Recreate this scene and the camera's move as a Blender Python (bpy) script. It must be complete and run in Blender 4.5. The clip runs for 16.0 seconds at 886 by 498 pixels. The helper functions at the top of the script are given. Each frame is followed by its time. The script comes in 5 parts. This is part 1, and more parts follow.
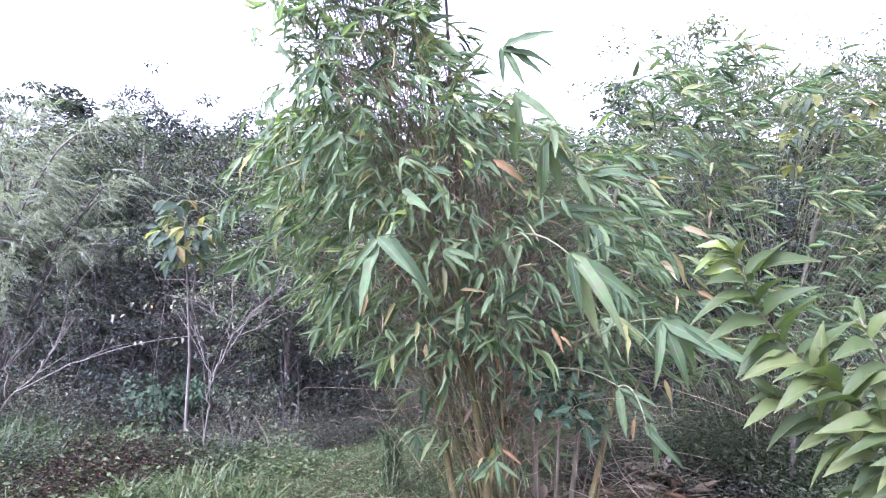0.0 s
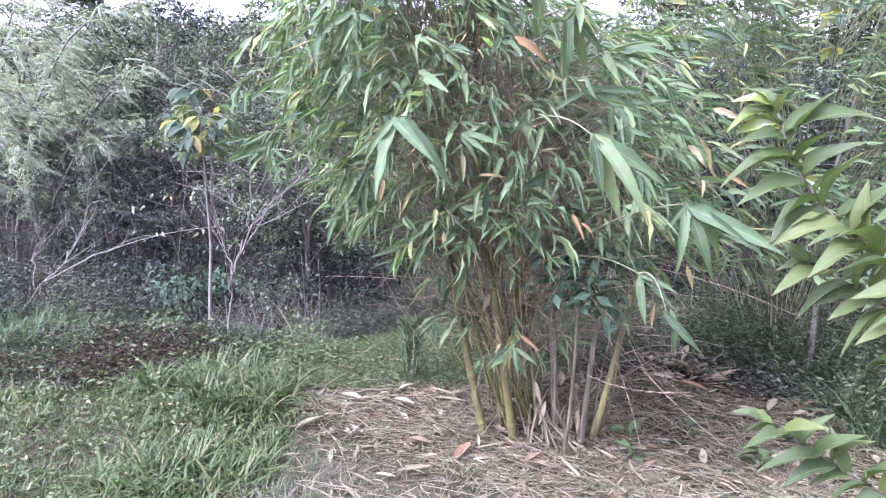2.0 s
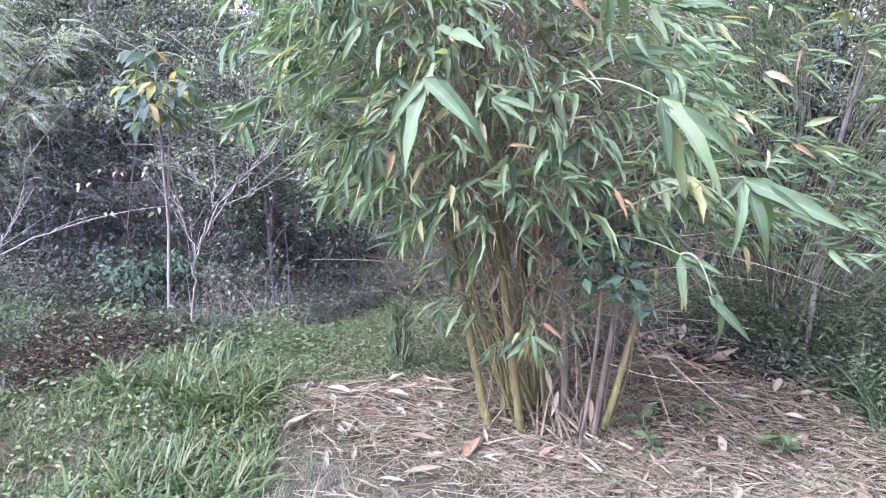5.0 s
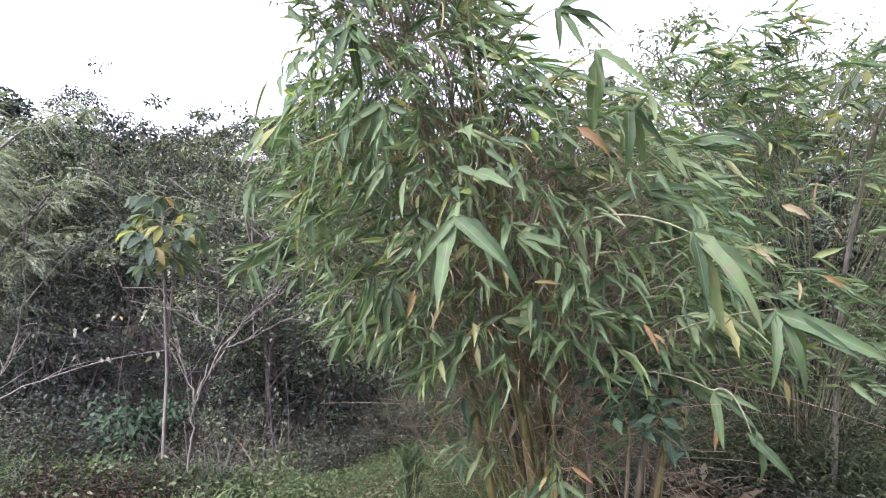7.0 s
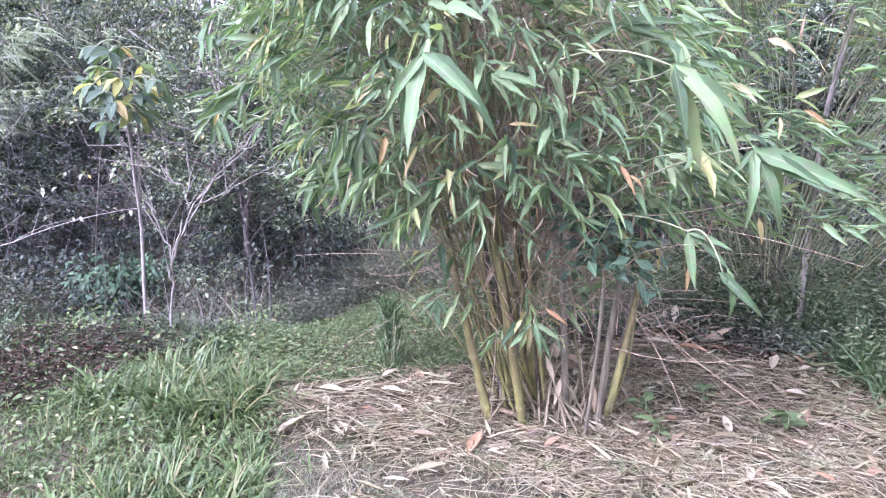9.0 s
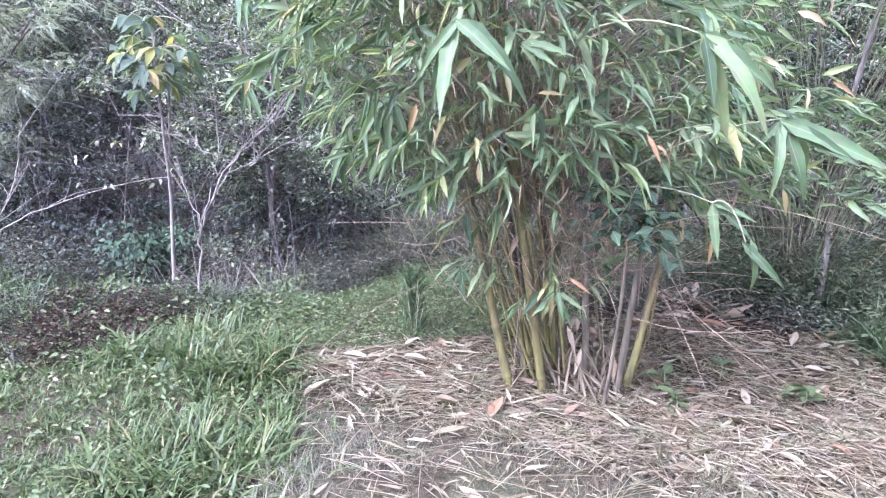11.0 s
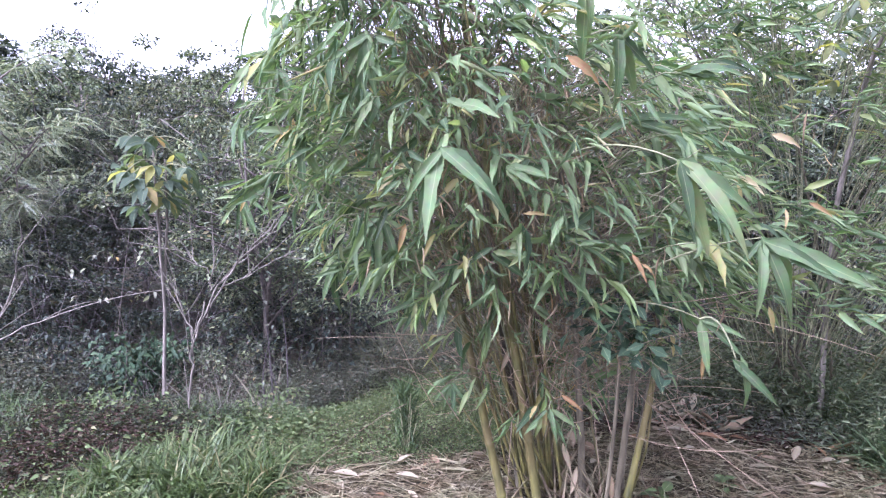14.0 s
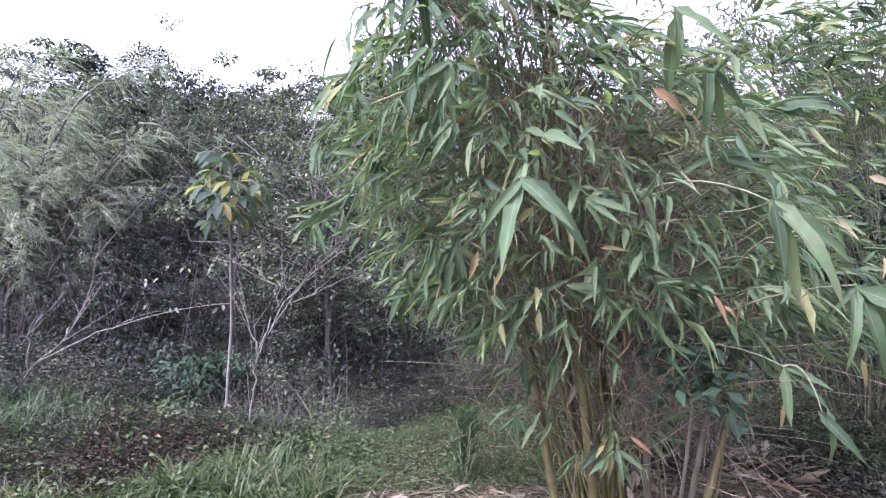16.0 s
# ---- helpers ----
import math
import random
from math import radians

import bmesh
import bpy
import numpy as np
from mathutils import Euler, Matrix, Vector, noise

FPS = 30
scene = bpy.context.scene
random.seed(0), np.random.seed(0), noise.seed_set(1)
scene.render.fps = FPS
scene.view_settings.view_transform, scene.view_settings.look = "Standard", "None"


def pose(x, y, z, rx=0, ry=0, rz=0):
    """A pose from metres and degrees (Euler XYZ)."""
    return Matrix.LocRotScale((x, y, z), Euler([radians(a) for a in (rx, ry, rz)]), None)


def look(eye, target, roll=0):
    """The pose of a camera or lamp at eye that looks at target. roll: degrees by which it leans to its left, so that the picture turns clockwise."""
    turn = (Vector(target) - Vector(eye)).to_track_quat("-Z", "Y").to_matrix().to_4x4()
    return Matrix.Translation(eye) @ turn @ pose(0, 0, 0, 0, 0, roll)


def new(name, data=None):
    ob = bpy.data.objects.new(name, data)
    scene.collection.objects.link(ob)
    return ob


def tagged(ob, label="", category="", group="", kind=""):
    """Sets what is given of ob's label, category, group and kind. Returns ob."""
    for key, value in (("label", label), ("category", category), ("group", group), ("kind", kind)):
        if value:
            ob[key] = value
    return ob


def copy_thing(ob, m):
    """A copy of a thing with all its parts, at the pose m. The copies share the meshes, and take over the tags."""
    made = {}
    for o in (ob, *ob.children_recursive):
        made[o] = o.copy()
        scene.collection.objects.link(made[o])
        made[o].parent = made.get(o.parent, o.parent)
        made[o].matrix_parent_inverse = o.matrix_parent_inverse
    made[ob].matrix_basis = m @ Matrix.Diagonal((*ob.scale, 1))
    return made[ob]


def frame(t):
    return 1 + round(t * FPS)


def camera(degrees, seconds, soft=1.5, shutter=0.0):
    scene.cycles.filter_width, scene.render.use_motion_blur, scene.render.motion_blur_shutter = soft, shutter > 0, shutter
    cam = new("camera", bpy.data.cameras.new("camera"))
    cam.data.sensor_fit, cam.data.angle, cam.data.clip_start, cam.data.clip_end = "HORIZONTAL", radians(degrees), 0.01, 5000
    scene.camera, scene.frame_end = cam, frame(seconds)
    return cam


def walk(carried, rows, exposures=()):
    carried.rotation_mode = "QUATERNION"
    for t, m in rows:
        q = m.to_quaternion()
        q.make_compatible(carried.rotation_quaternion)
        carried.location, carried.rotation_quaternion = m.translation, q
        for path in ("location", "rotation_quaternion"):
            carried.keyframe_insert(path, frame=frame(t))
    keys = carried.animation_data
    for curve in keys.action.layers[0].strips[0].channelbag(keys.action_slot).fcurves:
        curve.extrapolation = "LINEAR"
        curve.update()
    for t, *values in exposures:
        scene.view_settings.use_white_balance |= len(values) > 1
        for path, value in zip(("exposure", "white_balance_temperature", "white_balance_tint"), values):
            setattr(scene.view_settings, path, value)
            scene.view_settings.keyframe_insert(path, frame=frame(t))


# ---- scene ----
cam = camera(62.3, 16.0, soft=1.2)
PATH = [
    (0, (0.904, 0.135, 1.57), (0.436, 2.078, 1.472), 2.6),
    (0.5, (0.897, 0.146, 1.561), (0.354, 2.068, 1.457), 2.3),
    (1, (0.895, 0.157, 1.547), (0.417, 2.079, 1.271), 2.7),
    (1.5, (0.904, 0.184, 1.519), (0.412, 2.077, 1.1), 2.6),
    (2, (0.905, 0.19, 1.519), (0.401, 2.089, 1.144), 2.5),
    (2.5, (0.911, 0.199, 1.544), (0.381, 2.116, 1.336), 2.2),
    (3, (0.906, 0.197, 1.539), (0.335, 2.106, 1.358), 2.6),
    (3.5, (0.904, 0.219, 1.508), (0.337, 2.106, 1.161), 4.2),
    (3.7, (0.888, 0.245, 1.485), (0.335, 2.109, 1.015), 4.8),
    (5.8, (0.417, 0.46, 1.464), (0.226, 2.417, 1.098), 2.7),
    (6, (0.413, 0.44, 1.462), (0.236, 2.418, 1.221), 3.4),
    (6.5, (0.416, 0.47, 1.464), (0.235, 2.462, 1.426), 3.8),
    (7, (0.432, 0.445, 1.462), (0.12, 2.419, 1.399), 1.8),
    (7.5, (0.444, 0.457, 1.467), (0.202, 2.433, 1.272), 0.6),
    (8, (0.464, 0.496, 1.448), (0.248, 2.453, 1.096), -0.3),
    (8.5, (0.451, 0.496, 1.436), (0.252, 2.437, 0.997), 0.0),
    (9, (0.448, 0.499, 1.418), (0.204, 2.433, 0.974), 0.9),
    (9.2, (0.446, 0.499, 1.414), (0.175, 2.434, 0.986), 0.3),
    (11.3, (0.429, 0.431, 1.383), (0.138, 2.346, 0.883), 1.7),
    (11.5, (0.435, 0.433, 1.398), (0.148, 2.362, 0.952), 1.6),
    (12, (0.428, 0.434, 1.428), (0.1, 2.385, 1.131), 1.9),
    (12.5, (0.444, 0.455, 1.438), (0.07, 2.398, 1.146), 0.8),
    (13, (0.438, 0.437, 1.427), (0.101, 2.389, 1.15), 1.2),
    (13.5, (0.463, 0.423, 1.416), (0.16, 2.384, 1.167), 1.3),
    (14, (0.461, 0.438, 1.434), (0.159, 2.403, 1.214), 1.2),
    (14.5, (0.47, 0.434, 1.46), (0.156, 2.399, 1.268), 1.2),
    (15, (0.465, 0.453, 1.45), (0.156, 2.419, 1.252), 1.6),
    (15.5, (0.461, 0.474, 1.46), (0.101, 2.432, 1.265), 2.1),
    (16, (0.411, 0.464, 1.451), (-0.051, 2.402, 1.284), 3.4),
]
EXPOSURES = [
    (0, 2.94, 5130, 43), (0.5, 2.34, 5260, 42), (0.8, 1.42, 5900, 26), (1.0, 1.12, 6000, 20), (1.25, 1.6, 5900, 30),
    (1.5, 2.84, 5180, 47), (2, 3.14, 5130, 43), (2.5, 3.04, 5130, 43), (3, 2.52, 5130, 45), (3.5, 2.28, 5130, 46),
    (3.7, 2.24, 5130, 46), (5.8, 3.64, 5010, 42), (6, 3.59, 5010, 42), (6.5, 2.97, 5010, 42), (7, 2.44, 5620, 34),
    (7.5, 1.78, 5850, 26), (8, 2.42, 5400, 37), (8.5, 3.18, 5170, 46), (9, 3.36, 5110, 44), (11.5, 3.39, 5010, 42),
    (12, 3.49, 5010, 42), (12.5, 3.34, 5030, 44), (13, 3.14, 5010, 42), (13.5, 2.99, 5080, 42), (14, 2.86, 5200, 42),
    (14.5, 2.70, 5230, 43), (15, 2.57, 5230, 43), (15.5, 2.57, 5230, 43), (16, 2.50, 5230, 45),
]
walk(cam, [(t, look(eye, target, roll)) for t, eye, target, roll in PATH], EXPOSURES)

# ---- world and light: bright overcast sky, weak wide sun ----
world = bpy.data.worlds.new("overcast_sky")
scene.world = world
world.use_nodes = True
wn = world.node_tree
wn.nodes.clear()
w_out = wn.nodes.new("ShaderNodeOutputWorld")
w_bg = wn.nodes.new("ShaderNodeBackground")
w_sky = wn.nodes.new("ShaderNodeTexSky")
w_hsv = wn.nodes.new("ShaderNodeHueSaturation")
w_sky.sky_type = "NISHITA"
w_sky.sun_disc = False
w_sky.sun_elevation = radians(48)
w_sky.sun_rotation = radians(215)
w_sky.air_density, w_sky.dust_density, w_sky.ozone_density = 1.0, 4.0, 1.0
w_hsv.inputs["Saturation"].default_value = 0.12
w_bg.inputs["Strength"].default_value = 0.15
wn.links.new(w_sky.outputs[0], w_hsv.inputs["Color"])
wn.links.new(w_hsv.outputs[0], w_bg.inputs["Color"])
wn.links.new(w_bg.outputs[0], w_out.inputs["Surface"])

sun = new("sun", bpy.data.lights.new("sun", "SUN"))
sun.data.energy = 1.5
sun.data.angle = radians(18)
sun.data.color = (1.0, 0.98, 0.95)
sun.matrix_world = look((-4.0, -5.0, 7.5), (0, 0, 0))


# ---- materials ----
def nodes_of(name):
    m = bpy.data.materials.new(name)
    m.use_nodes = True
    nt = m.node_tree
    nt.nodes.clear()
    return m, nt, nt.nodes.new("ShaderNodeOutputMaterial")


def ramp_node(nt, stops):
    r = nt.nodes.new("ShaderNodeValToRGB")
    e = r.color_ramp.elements
    while len(e) < len(stops):
        e.new(0.5)
    for el, (p, c) in zip(e, stops):
        el.position, el.color = p, (*c, 1)
    return r


def noise_node(nt, scale, detail=4.0, coord="Object", rough=0.55):
    tc = nt.nodes.new("ShaderNodeTexCoord")
    n = nt.nodes.new("ShaderNodeTexNoise")
    n.inputs["Scale"].default_value, n.inputs["Detail"].default_value = scale, detail
    n.inputs["Roughness"].default_value = rough
    nt.links.new(tc.outputs[coord], n.inputs["Vector"])
    return n


def mixed(nt, kind, fac, a, b):
    m = nt.nodes.new("ShaderNodeMix")
    m.data_type, m.blend_type = "RGBA", kind
    for sock, v in ((m.inputs[0], fac), (m.inputs[6], a), (m.inputs[7], b)):
        if hasattr(v, "is_output"):
            nt.links.new(v, sock)
        elif isinstance(v, (int, float)):
            sock.default_value = v
        else:
            sock.default_value = (*v, 1)
    return m.outputs[2]


def sums(nt, op, a, b=0.0):
    m = nt.nodes.new("ShaderNodeMath")
    m.operation = op
    for sock, v in zip(m.inputs, (a, b)):
        if hasattr(v, "is_output"):
            nt.links.new(v, sock)
        else:
            sock.default_value = v
    return m.outputs[0]


def leaf_material(name, stops, per="island", rough=0.45, through_light=0.3, veins=0.0, blotch=0.25, sheen=0.35, rib_width=0.03, tint=0.0):
    """Leaf: colour by leaf from the ramp, a paler midrib, fine parallel veins, blotches, some light passing through."""
    m, nt, out = nodes_of(name)
    if per == "island":
        rnd = nt.nodes.new("ShaderNodeNewGeometry").outputs["Random Per Island"]
    else:
        rnd = nt.nodes.new("ShaderNodeObjectInfo").outputs["Random"]
    col = ramp_node(nt, stops)
    nt.links.new(rnd, col.inputs[0])
    n1 = noise_node(nt, 9.0, 3.0)
    c = mixed(nt, "MULTIPLY", blotch, col.outputs[0], n1.outputs[1])
    if tint:
        own = nt.nodes.new("ShaderNodeObjectInfo").outputs["Random"]
        shade = ramp_node(nt, [(0.0, (0.62, 0.62, 0.66)), (0.35, (0.95, 0.86, 0.82)), (0.6, (1.0, 1.05, 0.95)), (1.0, (1.35, 1.3, 1.15))])
        nt.links.new(own, shade.inputs[0])
        c = mixed(nt, "MULTIPLY", tint, c, shade.outputs[0])
    uv = nt.nodes.new("ShaderNodeUVMap")
    sep = nt.nodes.new("ShaderNodeSeparateXYZ")
    nt.links.new(uv.outputs[0], sep.inputs[0])
    off = sums(nt, "ABSOLUTE", sums(nt, "SUBTRACT", sep.outputs[0], 0.5))
    rib = sums(nt, "LESS_THAN", off, rib_width)
    c = mixed(nt, "MIX", sums(nt, "MULTIPLY", rib, 0.35), c, (0.20, 0.22, 0.11))
    tip = nt.nodes.new("ShaderNodeMapRange")
    tip.inputs[1].default_value, tip.inputs[2].default_value = 0.86, 1.0
    nt.links.new(sep.outputs[1], tip.inputs[0])
    wear = noise_node(nt, 3.0, 2.0)
    dry = sums(nt, "MULTIPLY", tip.outputs[0], sums(nt, "GREATER_THAN", wear.outputs[0], 0.52))
    c = mixed(nt, "MIX", sums(nt, "MULTIPLY", dry, 0.5), c, (0.19, 0.15, 0.075))
    bsdf = nt.nodes.new("ShaderNodeBsdfPrincipled")
    bsdf.inputs["Roughness"].default_value = rough
    bsdf.inputs["Specular IOR Level"].default_value = sheen
    nt.links.new(c, bsdf.inputs["Base Color"])
    if veins:
        wave = sums(nt, "SINE", sums(nt, "MULTIPLY", sep.outputs[0], 75.0))
        b = nt.nodes.new("ShaderNodeBump")
        b.inputs["Strength"].default_value, b.inputs["Distance"].default_value = veins, 0.002
        nt.links.new(wave, b.inputs["Height"])
        nt.links.new(b.outputs[0], bsdf.inputs["Normal"])
    tr = nt.nodes.new("ShaderNodeBsdfTranslucent")
    nt.links.new(mixed(nt, "MULTIPLY", 1.0, c, (1.0, 1.1, 0.55)), tr.inputs["Color"])
    mx = nt.nodes.new("ShaderNodeMixShader")
    mx.inputs[0].default_value = through_light
    nt.links.new(bsdf.outputs[0], mx.inputs[1])
    nt.links.new(tr.outputs[0], mx.inputs[2])
    nt.links.new(mx.outputs[0], out.inputs["Surface"])
    return m


def grain_material(name, a, b, scale=30.0, rough=0.8, stretch=(1, 1, 1), bump=0.4, per="island", vary=0.35, third=None):
    """Bark, soil, stalks: two colours by noise at two scales, varied by piece, with relief."""
    m, nt, out = nodes_of(name)
    tc = nt.nodes.new("ShaderNodeTexCoord")
    mp = nt.nodes.new("ShaderNodeMapping")
    mp.inputs["Scale"].default_value = stretch
    nt.links.new(tc.outputs["Object"], mp.inputs[0])
    fine = nt.nodes.new("ShaderNodeTexNoise")
    fine.inputs["Scale"].default_value, fine.inputs["Detail"].default_value = scale, 6.0
    nt.links.new(mp.outputs[0], fine.inputs["Vector"])
    r = ramp_node(nt, [(0.32, a), (0.68, b)])
    nt.links.new(fine.outputs[0], r.inputs[0])
    c = r.outputs[0]
    big = noise_node(nt, scale * 0.13, 3.0)
    if third:
        rr = ramp_node(nt, [(0.5, (0, 0, 0)), (0.62, (1, 1, 1))])
        nt.links.new(big.outputs[0], rr.inputs[0])
        c = mixed(nt, "MIX", rr.outputs[0], c, third)
    if per == "island":
        rnd = nt.nodes.new("ShaderNodeNewGeometry").outputs["Random Per Island"]
    else:
        rnd = nt.nodes.new("ShaderNodeObjectInfo").outputs["Random"]
    v = ramp_node(nt, [(0.0, (1 - vary,) * 3), (1.0, (1 + vary * 0.5,) * 3)])
    nt.links.new(rnd, v.inputs[0])
    c = mixed(nt, "MULTIPLY", 1.0, c, v.outputs[0])
    bsdf = nt.nodes.new("ShaderNodeBsdfPrincipled")
    bsdf.inputs["Roughness"].default_value = rough
    bsdf.inputs["Specular IOR Level"].default_value = 0.2
    nt.links.new(c, bsdf.inputs["Base Color"])
    bp = nt.nodes.new("ShaderNodeBump")
    bp.inputs["Strength"].default_value, bp.inputs["Distance"].default_value = bump, 0.01
    nt.links.new(fine.outputs[0], bp.inputs["Height"])
    nt.links.new(bp.outputs[0], bsdf.inputs["Normal"])
    nt.links.new(bsdf.outputs[0], out.inputs["Surface"])
    return m


BAMBOO = [(0.0, (0.044, 0.074, 0.036)), (0.22, (0.083, 0.130, 0.058)), (0.5, (0.124, 0.180, 0.081)), (0.75, (0.160, 0.218, 0.100)),
          (0.92, (0.201, 0.261, 0.105)), (0.965, (0.255, 0.286, 0.115)), (0.985, (0.300, 0.261, 0.103)), (1.0, (0.293, 0.261, 0.157))]
m_bamboo = leaf_material("bamboo_leaf_green", BAMBOO, "island", 0.52, 0.5, 0.1, 0.4, 0.16)
PIECE = [(0.0, (0.055, 0.086, 0.041)), (0.4, (0.086, 0.128, 0.058)), (0.75, (0.116, 0.163, 0.072)), (0.93, (0.150, 0.191, 0.087)),
         (0.985, (0.211, 0.230, 0.087)), (1.0, (0.281, 0.230, 0.100))]
m_bamboo_piece = leaf_material("bamboo_leaf_green_single", PIECE, "object", 0.6, 0.4, 0.1, 0.45, 0.12)
m_dead_leaf = leaf_material("dry_straw_leaf", [(0.0, (0.045, 0.037, 0.019)), (0.4, (0.111, 0.094, 0.052)), (0.75, (0.169, 0.149, 0.087)),
                            (1.0, (0.221, 0.201, 0.125))], "island", 0.75, 0.15, 0.3, 0.3, 0.05)
m_dead_piece = leaf_material("dry_orange_leaf", [(0.0, (0.145, 0.087, 0.044)), (0.25, (0.145, 0.103, 0.060)), (0.6, (0.193, 0.159, 0.101)), (1.0, (0.232, 0.206, 0.138))],
                             "object", 0.7, 0.15, 0.3, 0.3, 0.05)
m_dry_hang = leaf_material("dry_hanging_leaf", [(0.0, (0.094, 0.065, 0.034)), (0.5, (0.167, 0.126, 0.069)), (0.9, (0.225, 0.184, 0.107)), (1.0, (0.304, 0.192, 0.061))],
                           "island", 0.75, 0.2, 0.2, 0.3, 0.15)
m_yellow = leaf_material("orange_withered_leaf", [(0.0, (0.211, 0.124, 0.056)), (0.5, (0.248, 0.174, 0.074)), (0.8, (0.279, 0.229, 0.093)), (1.0, (0.260, 0.205, 0.124))],
                         "object", 0.7, 0.35, 0.1, 0.35, 0.2)
m_straw = leaf_material("grey_straw", [(0.0, (0.079, 0.061, 0.041)), (0.5, (0.122, 0.101, 0.058)), (1.0, (0.168, 0.145, 0.089))], "object", 0.75, 0.12, 0.2, 0.3, 0.06)
m_forest = leaf_material("forest_leaf", [(0.0, (0.025, 0.033, 0.027)), (0.45, (0.063, 0.080, 0.059)), (0.8, (0.119, 0.141, 0.098)), (0.97, (0.158, 0.180, 0.116)),
                         (1.0, (0.178, 0.151, 0.089))], "island", 0.8, 0.3, 0.0, 0.3, 0.06, 0.03, 1.0)
m_forest_light = leaf_material("forest_leaf_light", [(0.0, (0.081, 0.102, 0.053)), (0.6, (0.124, 0.149, 0.077)), (1.0, (0.180, 0.205, 0.105))],
                               "island", 0.6, 0.45, 0.0, 0.35, 0.3)
# Light green fronds, coloured paler and greyer to stand in for haze before them.
m_frond = leaf_material("haze_paled_frond_leaf", [(0.0, (0.141, 0.168, 0.123)), (0.5, (0.211, 0.240, 0.182)), (0.9, (0.281, 0.307, 0.222)), (1.0, (0.323, 0.279, 0.213))],
                        "island", 0.55, 0.45, 0.0, 0.2, 0.20)
m_dry_red = leaf_material("reddish_dry_weed", [(0.0, (0.025, 0.014, 0.011)), (0.4, (0.043, 0.027, 0.020)), (0.7, (0.065, 0.047, 0.034)), (1.0, (0.036, 0.043, 0.020))],
                          "island", 0.8, 0.2, 0.0, 0.3, 0.06)
m_scrub = leaf_material("scrub_leaf", [(0.0, (0.034, 0.036, 0.026)), (0.4, (0.062, 0.068, 0.048)), (0.8, (0.097, 0.106, 0.072)), (0.92, (0.135, 0.138, 0.094)), (1.0, (0.135, 0.094, 0.068))],
                        "island", 0.7, 0.25, 0.0, 0.3, 0.06)
# Crown leaves coloured pale to imitate the glare of the bright sky behind them.
m_glare_leaf = leaf_material("sky_glare_crown_leaf", [(0.0, (0.149, 0.174, 0.112)), (1.0, (0.236, 0.254, 0.180))], "island", 0.6, 0.8, 0.0, 0.25, 0.2)
# Brush leaf green darkened so the colour carries the shade under the woods.
m_shaded_weed = leaf_material("shade_dark_weed_leaf", [(0.0, (0.010, 0.013, 0.011)), (0.5, (0.023, 0.030, 0.024)), (0.8, (0.043, 0.052, 0.039)), (0.95, (0.071, 0.085, 0.063)),
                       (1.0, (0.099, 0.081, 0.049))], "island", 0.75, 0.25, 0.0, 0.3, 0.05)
m_bank = leaf_material("bank_weed_leaf", [(0.0, (0.030, 0.040, 0.020)), (0.6, (0.053, 0.068, 0.033)), (0.93, (0.081, 0.097, 0.050)),
                       (1.0, (0.133, 0.113, 0.062))], "island", 0.5, 0.3, 0.0, 0.3, 0.08)
m_cover = leaf_material("ground_cover_leaf", [(0.0, (0.037, 0.053, 0.019)), (0.6, (0.066, 0.094, 0.033)), (0.9, (0.100, 0.125, 0.049)),
                        (1.0, (0.180, 0.154, 0.085))], "island", 0.5, 0.3, 0.0, 0.3, 0.12)
# Withering browns and greens, darkened further to hold the shade of the trees.
m_brownweed = leaf_material("shaded_withering_leaf", [(0.0, (0.010, 0.010, 0.007)), (0.3, (0.021, 0.021, 0.014)), (0.42, (0.019, 0.026, 0.015)),
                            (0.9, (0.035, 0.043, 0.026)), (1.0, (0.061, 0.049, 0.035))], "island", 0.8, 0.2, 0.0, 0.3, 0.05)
m_grass = leaf_material("lawn_grass", [(0.0, (0.025, 0.039, 0.012)), (0.45, (0.045, 0.072, 0.020)), (0.85, (0.074, 0.103, 0.033)),
                        (1.0, (0.156, 0.140, 0.067))], "island", 0.45, 0.35, 0.0, 0.2, 0.15)
m_drygrass = leaf_material("dry_sparse_grass", [(0.0, (0.057, 0.065, 0.040)), (0.4, (0.091, 0.091, 0.057)), (0.75, (0.148, 0.132, 0.091)),
                           (1.0, (0.114, 0.148, 0.063))], "island", 0.65, 0.2, 0.0, 0.2, 0.10)
m_tallgrass = leaf_material("tall_dark_grass", [(0.0, (0.025, 0.043, 0.018)), (0.6, (0.048, 0.075, 0.029)), (1.0, (0.074, 0.102, 0.041))],
                            "island", 0.45, 0.3, 0.0, 0.2, 0.14)
m_sapling = leaf_material("sapling_leaf", [(0.0, (0.066, 0.093, 0.064)), (0.6, (0.089, 0.120, 0.081)), (0.86, (0.124, 0.155, 0.081)),
                          (0.96, (0.248, 0.241, 0.081)), (1.0, (0.248, 0.155, 0.097))], "object", 0.75, 0.55, 0.0, 0.25, 0.08)
# Lighter copy of the sapling leaf with backlight in its green; yellow and red real.
m_backlit_broad = leaf_material("backlit_broad_leaf", [(0.0, (0.105, 0.136, 0.099)), (0.6, (0.149, 0.180, 0.124)), (0.85, (0.223, 0.236, 0.087)), (0.95, (0.279, 0.260, 0.074)), (1.0, (0.279, 0.136, 0.087))],
                             "object", 0.65, 0.65, 0.0, 0.25, 0.08)
m_fruit = leaf_material("fruit_tree_leaf", [(0.0, (0.043, 0.065, 0.022)), (0.6, (0.065, 0.092, 0.029)), (1.0, (0.105, 0.127, 0.036))],
                        "object", 0.55, 0.42, 0.0, 0.3, 0.16, 0.014)
m_fruit_young = leaf_material("fruit_tree_young_leaf", [(0.0, (0.124, 0.167, 0.037)), (1.0, (0.211, 0.242, 0.043))], "object", 0.42, 0.45, 0.0, 0.2, 0.35, 0.014)
